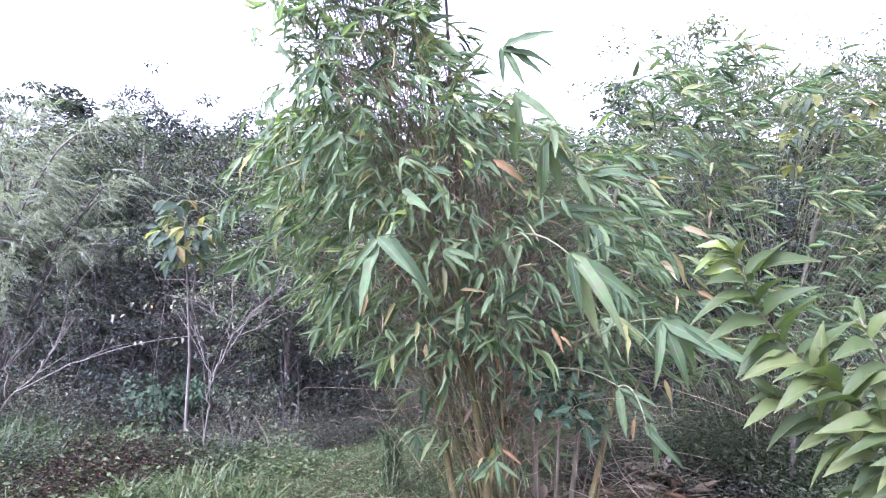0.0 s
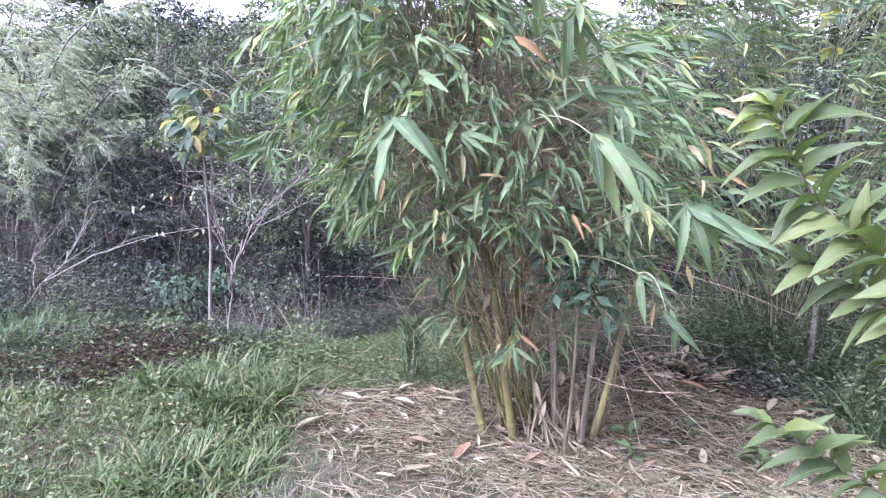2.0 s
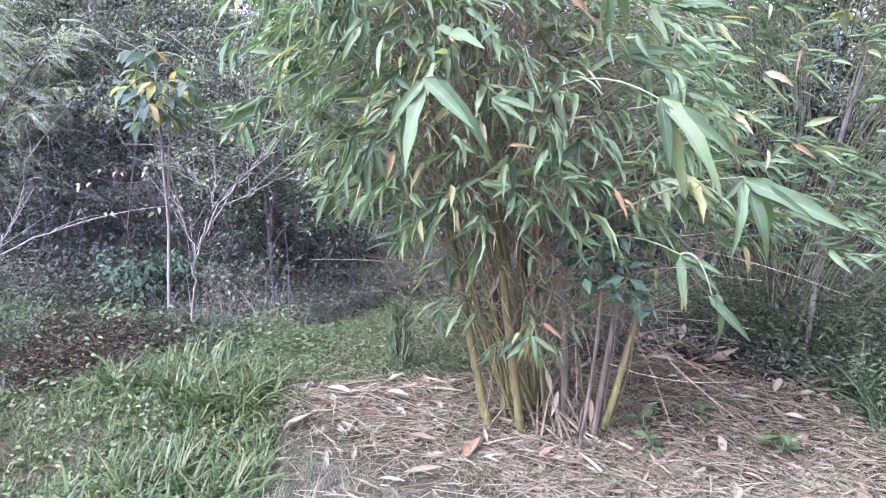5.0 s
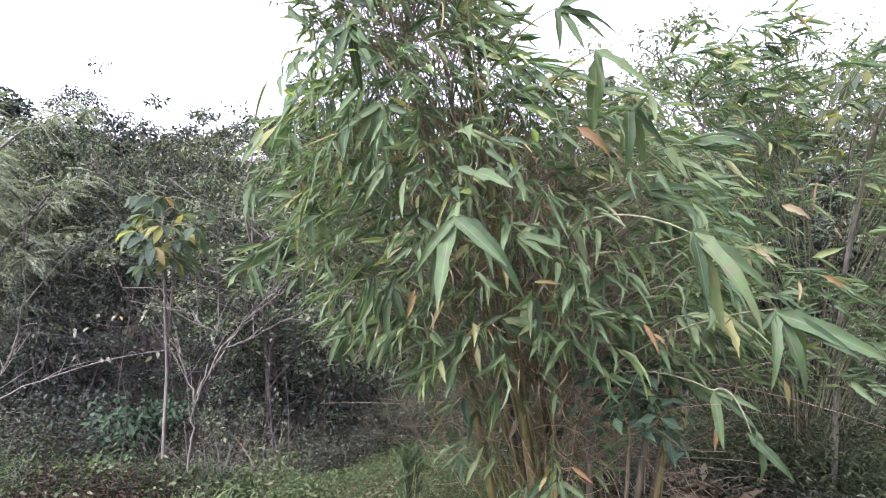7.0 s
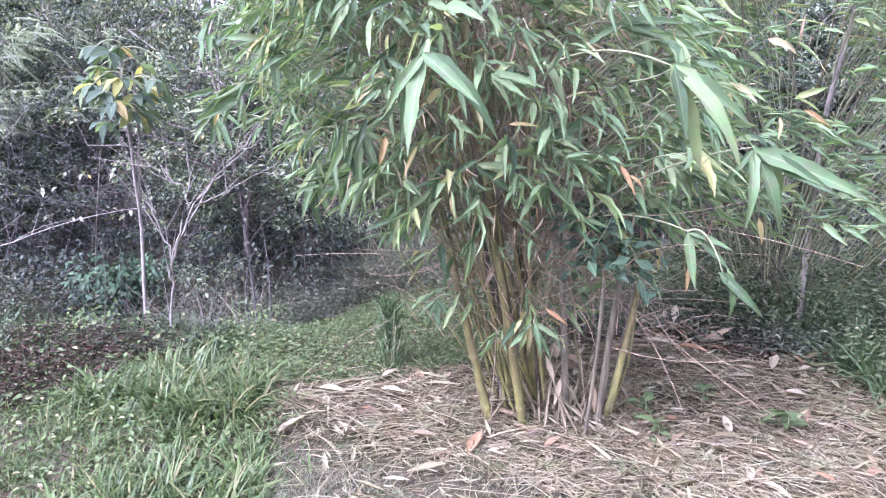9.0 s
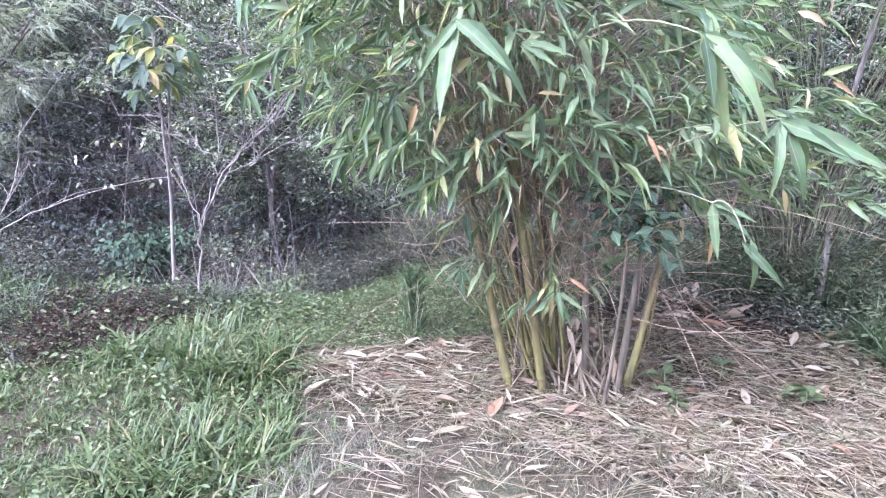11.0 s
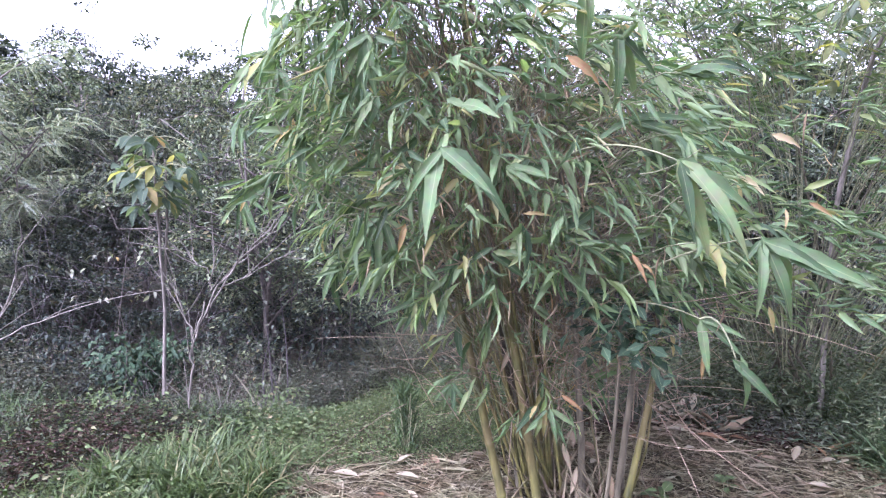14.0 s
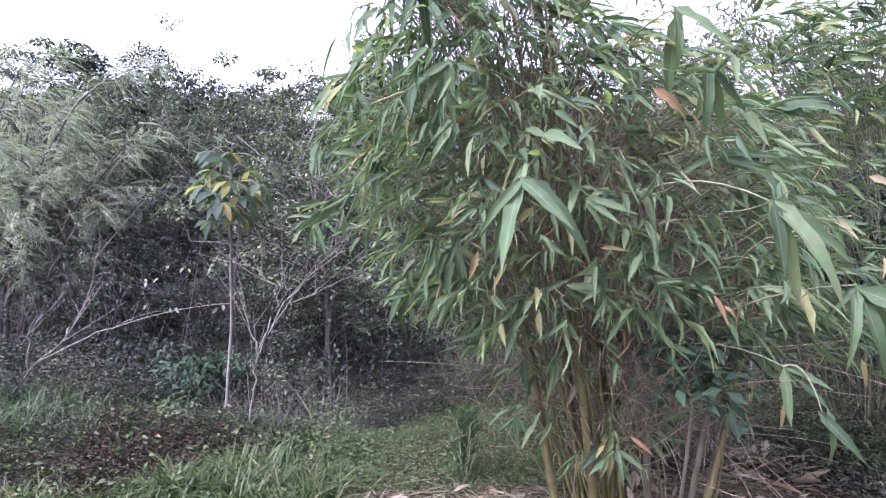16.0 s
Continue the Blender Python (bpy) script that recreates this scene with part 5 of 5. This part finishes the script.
grass("far_lawn", "short green grass on the far lawn", m_grass, 9000, box(-1.5, 0.4, 3.5, 6.0, lambda x, y: (~litter_here(x, y)) & (y < brush_edge(x) - 0.5)), (0.03, 0.085), 0.07, 0.5, 0.8)
grass("sparse_grass", "short dry sparse grass in front of the leaf litter", m_drygrass, 38000,
      box(-0.9, 3.4, 1.2, 3.5, lambda x, y: ~lawn_here(x, y) & ((~litter_here(x, y)) | (y < 3.0) | (x < -0.35))
          & (rng.random(len(x)) < np.clip((y - 1.2) / 0.9, 0.02, 1) * np.clip((3.4 - x) / 1.0, 0.02, 1))), (0.025, 0.09), 0.028, 0.6, 1.6)
grass("rough_grass", "short thin grass on the bare yard", m_drygrass, 30000,
      box(-8, 7.5, -6, 4.2, lambda x, y: (~litter_here(x, y)) & ~lawn_here(x, y) & ((y < 2.4) | (x > 2.0)) & (rng.random(len(x)) < np.exp(-0.035 * ((x - 0.5) ** 2 + (y - 1.5) ** 2)))), (0.03, 0.10), 0.03, 0.6, 1.6)
grass("litter_grass", "thin green blades growing through the litter", m_grass, 900, box(-0.4, 2.2, 2.9, 4.2, litter_here), (0.03, 0.09), 0.05, 0.5, 1.0, 60)
grass("tall_grass", "tall dark grass beside the leaf litter", m_tallgrass, 9000,
      box(1.7, 4.5, 3.5, 5.6, lambda x, y: (~litter_here(x, y)) & (x > 1.95 + wobble(x, y))), (0.12, 0.34), 0.04, 0.6, 0.6, 620)
grass("dry_stems", "short dry and grey-green weed stems beyond the lawn", m_scrub, 13000, box(-3.8, -0.9, 3.15, 4.9, lambda x, y: ~lawn_here(x, y) & ~litter_here(x, y) & (y < brush_edge(x) - 0.05)), (0.04, 0.13), 0.05, 0.6, 1.3, 1500)
grass("bank_stems", "fine dry stems standing in the scrub", m_drygrass, 2600, box(-1.4, 0.9, 4.8, 6.5, lambda x, y: (y > brush_edge(x) - 0.75) & (y < brush_edge(x) + 0.4)), (0.2, 0.55), 0.012, 0.5, 0.7, 500)
grass("cover_blades", "short blades among the ground cover", m_grass, 6000, box(-1.7, 0.5, 3.5, 5.8, lambda x, y: (~litter_here(x, y)) & (y < brush_edge(x) - 0.3)), (0.03, 0.10), 0.045, 0.6, 1.1, 700)
grass("weed_tufts", "loose tufts of grass and weeds beyond the lawn", m_tallgrass, 4200, box(-3.6, -0.9, 3.4, 4.9, lambda x, y: ~litter_here(x, y) & (y < brush_edge(x) - 0.05)), (0.05, 0.16), 0.05, 0.7, 0.9, 300)
grass("edge_grass", "long grass at the foot of the brush", m_tallgrass, 1700, box(-4.6, -2.6, 3.6, 4.9), (0.1, 0.25), 0.035, 0.7, 0.7, 170)


# ---- leaf litter ----
def litter():
    n = 24000
    x, y = box(-1.0, 2.6, 2.5, 5.0, litter_thin)(n)
    x[:2600], y[:2600] = box(-0.9, 2.5, 2.3, 3.3, lambda a, b: (a > -0.32 + rng.normal(0, 0.16, len(a))) & (rng.random(len(a)) < np.clip((b - 2.2) / 0.7, 0, 1)))(2600)
    at = on_ground(x, y, 0.0)
    at[:, 2] += rng.uniform(0.003, 0.035, n)
    d = flat(n) + np.array([0, 0, 1.0]) * rng.normal(0, 0.13, n)[:, None]
    up = rng.normal(0, 0.3, (n, 3)) + (0, 0, 1)
    s = Soup()
    kind = rng.integers(0, 3, n)
    rot = frames(d, up, 0.02 + rng.gamma(1.6, 0.022, n))
    for k, sh in enumerate((leaf_shape(4, 0.11, 0.5, 0.05, 0.4, 0.5), leaf_shape(4, 0.16, 0.7, -0.06, 0.35, -0.4), leaf_shape(4, 0.05, 0.6, 0.04, 0.5, 0.2))):
        s.stamp(sh, rot[kind == k], at[kind == k])
    m = 4200
    x, y = box(-1.0, 2.6, 2.5, 5.0, litter_thin)(m)
    x[:700], y[:700] = box(-0.8, 2.5, 2.3, 3.3, lambda a, b: a > -0.32 + rng.normal(0, 0.16, len(a)))(700)
    a = on_ground(x, y, 0.02) + np.stack([np.zeros(m), np.zeros(m), rng.uniform(0, 0.02, m)], -1)
    b = a + flat(m) * rng.uniform(0.05, 0.35, m)[:, None] + np.stack([np.zeros(m), np.zeros(m), rng.normal(0.0, 0.012, m)], -1)
    s.tubes(twig_lines(a, b, rng.uniform(0, 0.012, m), 4), np.full((m, 4), 0.0016), 3)
    tagged(new("leaf_litter", s.mesh("leaf_litter", m_dead_leaf)), "straw-coloured dry bamboo leaves and twigs covering the ground", "leaf litter", "", "stuff")


litter()
def fallen(x, y, ang, length, kind, lift=0.02):
    ob = new("fallen_leaf", SHEATHS[kind])
    ob.matrix_basis = Matrix.Translation((x, y, float(rise(x, y)) + lift)) @ Matrix.Rotation(ang, 4, "Z") @ Matrix.Rotation(rng.normal(0, 0.12), 4, "X") @ Matrix.Scale(length, 4)
    tagged(ob, "curled dry orange-brown bamboo sheath lying on the litter", "fallen leaf", "fallen sheaths")


fallen(1.82, 4.2, -1.35, 0.2, 0, 0.03)
fallen(1.05, 4.25, -1.4, 0.16, 1, 0.05)
fallen(1.2, 4.2, -2.1, 0.17, 1, 0.05)
fallen(1.35, 3.72, -1.7, 0.24, 1)
fallen(-0.55, 3.12, -0.6, 0.16, 0)
for _ in range(8):
    fallen(rng.uniform(0.95, 1.5), rng.uniform(4.0, 4.4), rng.uniform(0, 6.28), rng.uniform(0.06, 0.13), int(rng.integers(0, 2)), rng.uniform(0.03, 0.06))
for _ in range(95):
    x, y = box(-0.5, 2.1, 2.95, 4.4, litter_here)(1)
    fallen(float(x[0]), float(y[0]), rng.uniform(0, 6.28), rng.uniform(0.06, 0.15), int(rng.integers(0, 3)), rng.uniform(0.015, 0.04))


def debris_pile(x, y, label):
    """A low heap of broken brown sheaths and twigs."""
    z = float(rise(x, y))
    t = thing("debris_pile", (x, y, z), label, "debris")
    for i in range(46):
        ang, q = rng.uniform(0, 6.28), rng.uniform(0, 1)
        p = np.array([x + 0.26 * q * math.cos(ang), y + 0.15 * q * math.sin(ang), z + 0.02 + 0.20 * (1 - q) * rng.random()])
        d = np.array([math.cos(ang + rng.normal(0, 0.9)), math.sin(ang + rng.normal(0, 0.9)), rng.normal(0.15, 0.3)])
        s = Soup()
        s.tubes(line(p, p + d * rng.uniform(0.06, 0.24), rng.normal(0, 0.02, 3), 6)[None], np.linspace(0.0035, 0.0015, 6)[None], 4)
        part("twig", s.mesh("twig", m_twig), t)
    for i in range(34):
        ang, q = rng.uniform(0, 6.28), rng.uniform(0, 1)
        p = np.array([x + 0.28 * q * math.cos(ang), y + 0.16 * q * math.sin(ang), z + 0.02 + 0.2 * (1 - q) * rng.random()])
        r = frames(flat(1) + np.array([0, 0, rng.normal(0.1, 0.25)]), np.array([[0, -0.3, 1.0]]) + rng.normal(0, 0.5, (1, 3)), np.array([rng.uniform(0.09, 0.2)]))[0]
        part("sheath", SHEATHS[i % 2], t, "dry brown sheath").matrix_basis = Matrix.Translation(p) @ Matrix([list(w) for w in r]).to_4x4()


debris_pile(1.2, 4.42, "low heap of brown dry sheaths and twigs behind the bamboo")


# ---- small plants ----
def stick_sapling():
    """A grey stem before the clump with dark pinnate leaves."""
    t = thing("small_tree", (0.69, 3.28, 0), "young tree with a grey stem and dark green pinnate leaves", "tree")
    s = Soup()
    p = line((0.68, 3.285, -0.03), (0.70, 3.05, 0.95), (0.015, 0, 0), 12)
    s.tubes(p[None], np.linspace(0.0085, 0.006, 12)[None], 7)
    part("stem", s.mesh("stem", m_culm_old), t, "straight grey-brown stem")
    lv = Soup()
    for i in range(17):
        a = i * 2.4
        b = p[-1 - i % 3]
        e = b + np.array([math.cos(a) * 0.19, math.sin(a) * 0.15 - 0.03, rng.uniform(-0.05, 0.07)])
        q = line(b, e, (0, 0, 0.03), 7)
        tw = Soup()
        tw.tubes(q[None], np.linspace(0.003, 0.0012, 7)[None], 4)
        part("leaf_stalk", tw.mesh("leaf_stalk", m_green_twig), t)
        for c in q[1:]:
            for sgn in (-1, 1):
                d = unit(np.cross(e - b, (0, 0, sgn))) * 0.7 + unit(e - b) * 0.6 + rng.normal(0, 0.35, 3) + np.array([0, 0, -0.15])
                lv.stamp(TINY[0], frames(d[None], np.array([[0, -0.3, 1.0]]) + rng.normal(0, 0.4, (1, 3)), np.array([rng.uniform(0.045, 0.075)])), c[None] + rng.normal(0, 0.012, (1, 3)))
    part("foliage", lv.mesh("foliage", m_vine), t, "small dark green leaves", "stuff")


stick_sapling()


def weed(x, y, size, n, mat, label):
    """A small seedling: short stem with a few leaves."""
    t = thing("seedling", (x, y, float(rise(x, y))), label, "plant", "seedlings")
    z = float(rise(x, y))
    s = Soup()
    s.tubes(line((x, y, z - 0.01), (x + 0.01, y, z + size * 0.8), (0.01, 0, 0), 5)[None], np.linspace(0.004, 0.002, 5)[None], 5)
    part("stem", s.mesh("stem", m_green_twig), t)
    at = np.array([x, y, z]) + np.stack([rng.normal(0, 0.01, n), rng.normal(0, 0.01, n), rng.uniform(0.3, 0.9, n) * size], -1)
    rot = frames(flat(n) + np.array([0, 0, 0.3]), rng.normal(0, 0.2, (n, 3)) + (0, 0, 1), rng.uniform(0.5, 0.9, n) * size)
    v, f, uv = leaf_shape(5, 0.45, 0.3, 0.3)
    me = raw_mesh("leaf", v, f, mat, uv)
    for r, q in zip(rot, at):
        part("leaf", me, t).matrix_basis = Matrix.Translation(q) @ Matrix([list(w) for w in r]).to_4x4()


weed(0.97, 3.32, 0.10, 12, m_cover, "small blue-green seedling growing through the litter")
weed(1.52, 3.48, 0.13, 14, m_cover, "small leafy seedling growing through the litter")
weed(0.95, 3.55, 0.12, 8, m_cover, "small leafy seedling growing through the litter")
weed(1.25, 3.75, 0.10, 8, m_cover, "small leafy seedling growing through the litter")


def feather_tuft(x, y, h, label):
    """An upright tuft of fine green shoots."""
    t = thing("green_tuft", (x, y, float(rise(x, y))), label, "plant")
    z = float(rise(x, y))
    n = 900
    ang, hh = rng.uniform(0, 6.28, n), rng.uniform(0.02, 1.0, n) * h
    at = np.stack([x + rng.normal(0, 0.026, n), y + rng.normal(0, 0.026, n), z + hh], -1)
    s = Soup()
    s.stamp(leaf_shape(3, 0.13, 0.3, 0.3), frames(flat(n) + np.array([0, 0, 1.6]), flat(n) + np.array([0, 0, 0.5]), rng.uniform(0.03, 0.075, n)), at)
    part("foliage", s.mesh("foliage", m_tallgrass), t)
    k = 12
    a = np.tile((x, y, z - 0.02), (k, 1)) + rng.normal(0, 0.02, (k, 3)) * (1, 1, 0)
    for q in twig_lines(a, a + np.stack([rng.normal(0, 0.05, k), rng.normal(0, 0.05, k), rng.uniform(0.6, 1, k) * h], -1), np.zeros(k)):
        s = Soup()
        s.tubes(q[None], np.full((1, 5), 0.003), 4)
        part("stem", s.mesh("stem", m_green_twig), t)


def dry_tuft(x, y, h, n, label):
    """A fan of thin dry stems."""
    t = thing("dry_tuft", (x, y, float(rise(x, y))), label, "dry plant", "dry tufts")
    z = float(rise(x, y))
    for _ in range(n):
        e = np.array([x + rng.normal(0, 0.14), y + rng.normal(0, 0.1), z + h * rng.uniform(0.5, 1.0)])
        s = Soup()
        s.tubes(line((x + rng.normal(0, 0.03), y + rng.normal(0, 0.03), z - 0.02), e, rng.normal(0, 0.03, 3), 6)[None], np.linspace(0.0012, 0.0005, 6)[None], 3)
        part("stem", s.mesh("stem", m_pale_bark), t)


dry_tuft(-1.42, 4.28, 0.5, 40, "wispy fan of thin dry stems beside the bare shrub")
dry_tuft(-1.95, 4.5, 0.3, 26, "low wispy fan of thin dry stems")
feather_tuft(-0.24, 3.9, 0.36, "upright tuft of fine green shoots beside the bamboo")


# ---- fruit tree branch close by ----
FRUIT = [leaf_shape(9, 0.36, 0.8, 0.5, 0.46, 0.5, 0.2), leaf_shape(9, 0.32, 1.1, 0.75, 0.5, -0.6, 0.15), leaf_shape(9, 0.38, 0.7, 0.6, 0.45, 0.8, 0.3)]
FRUIT_MESHES = [raw_mesh("leaf", v, f, m_fruit, uv) for v, f, uv in FRUIT]
YOUNG_MESHES = [raw_mesh("leaf", v, f, m_fruit_young, uv) for v, f, uv in FRUIT]


def fruit_tree():
    t = thing("fruit_tree", (1.8, 0.75, 0), "young fruit tree with drooping green leaves and yellow-green tips", "tree")
    s = Soup()
    s.tubes(line((1.8, 0.75, -0.05), (1.75, 0.80, 1.5), (0.03, 0, 0), 12)[None], np.linspace(0.03, 0.018, 12)[None], 8)
    part("trunk", s.mesh("trunk", m_fruit_bark), t, "grey-brown trunk")
    # points of a branch, reach of the leaves, leaf length, young leaves at its tip, thickness
    twigs = [([(1.76, 0.80, 1.0), (1.4, 0.95, 1.22), (1.17, 1.05, 1.375), (1.11, 1.1, 1.42), (1.08, 1.1, 1.46), (1.055, 1.1, 1.50), (1.045, 1.1, 1.535)], 0.42, 0.078, 7, 0.006),
             ([(1.77, 0.78, 0.9), (1.45, 0.98, 1.17), (1.24, 1.06, 1.295), (1.15, 1.1, 1.34), (1.10, 1.1, 1.365)], 0.34, 0.074, 0, 0.005),
             ([(1.77, 0.78, 0.85), (1.45, 1.0, 1.0), (1.22, 1.08, 1.10), (1.13, 1.1, 1.135), (1.075, 1.1, 1.165)], 0.40, 0.07, 0, 0.005),
             ([(1.30, 1.0, 1.29), (1.22, 1.06, 1.40), (1.18, 1.08, 1.47)], 0.16, 0.075, 0, 0.0035),
             ([(1.36, 1.0, 1.23), (1.26, 1.06, 1.27), (1.20, 1.09, 1.26)], 0.12, 0.07, 0, 0.0035)]
    count = 0
    for pts, reach, size, young, r in twigs:
        p = np.array(pts)
        cum = np.concatenate([[0], np.cumsum(np.linalg.norm(np.diff(p, axis=0), axis=1))])
        tt = np.linspace(0, cum[-1], 24)
        p = np.stack([np.interp(tt, cum, p[:, i]) for i in range(3)], -1)
        p[1:-1] = (p[:-2] + p[1:-1] * 2 + p[2:]) / 4
        s = Soup()
        s.tubes(p[None], np.linspace(r, 0.0014, 24)[None], 7)
        branch = part("branch", s.mesh("branch", m_fruit_bark), t)
        n = int(reach / 0.0095)
        for i in range(n):
            at = cum[-1] - reach * (1 - i / (n - 1))
            b = np.array([np.interp(at, tt, p[:, c]) for c in range(3)])
            way = unit(np.array([np.interp(at + 0.02, tt, p[:, c]) for c in range(3)]) - np.array([np.interp(at - 0.02, tt, p[:, c]) for c in range(3)]))
            tip = i >= n - 3
            if i % 2:
                # outer side: level leaves arching over, seen along their folded edges
                d = np.array([-0.85, -0.35, 0.12]) + way * 0.15 + rng.normal(0, 0.2, 3)
                face = np.array([[0.15, -0.25, 1.0]]) + rng.normal(0, 0.25, (1, 3))
            else:
                # inner side: leaves that rise and overlap
                d = np.array([0.35, -0.45, 0.55]) + way * 0.35 + rng.normal(0, 0.22, 3)
                face = np.array([[-0.5, -0.5, 0.75]]) + rng.normal(0, 0.3, (1, 3))
            if tip:
                d = d * 0.4 + way
            m = frames(d[None], face, np.array([size * rng.uniform(0.68, 1.0) * (0.6 if tip else 1.0)]))[0]
            part("leaf", FRUIT_MESHES[count % 3], branch).matrix_basis = Matrix.Translation(b) @ Matrix([list(q) for q in m]).to_4x4()
            count += 1
        for i in range(young):
            d = way * 0.45 + np.array([-0.75, -0.1, rng.uniform(-0.55, 0.45)]) + rng.normal(0, 0.15, 3)
            m = frames(d[None], np.array([[0, -0.6, 0.8]]) + rng.normal(0, 0.4, (1, 3)), np.array([rng.uniform(0.03, 0.058)]))[0]
            part("leaf", YOUNG_MESHES[i % 2], branch, "yellow-green young leaf").matrix_basis = Matrix.Translation(p[-1] - way * rng.uniform(0, 0.03)) @ Matrix([list(q) for q in m]).to_4x4()


fruit_tree()
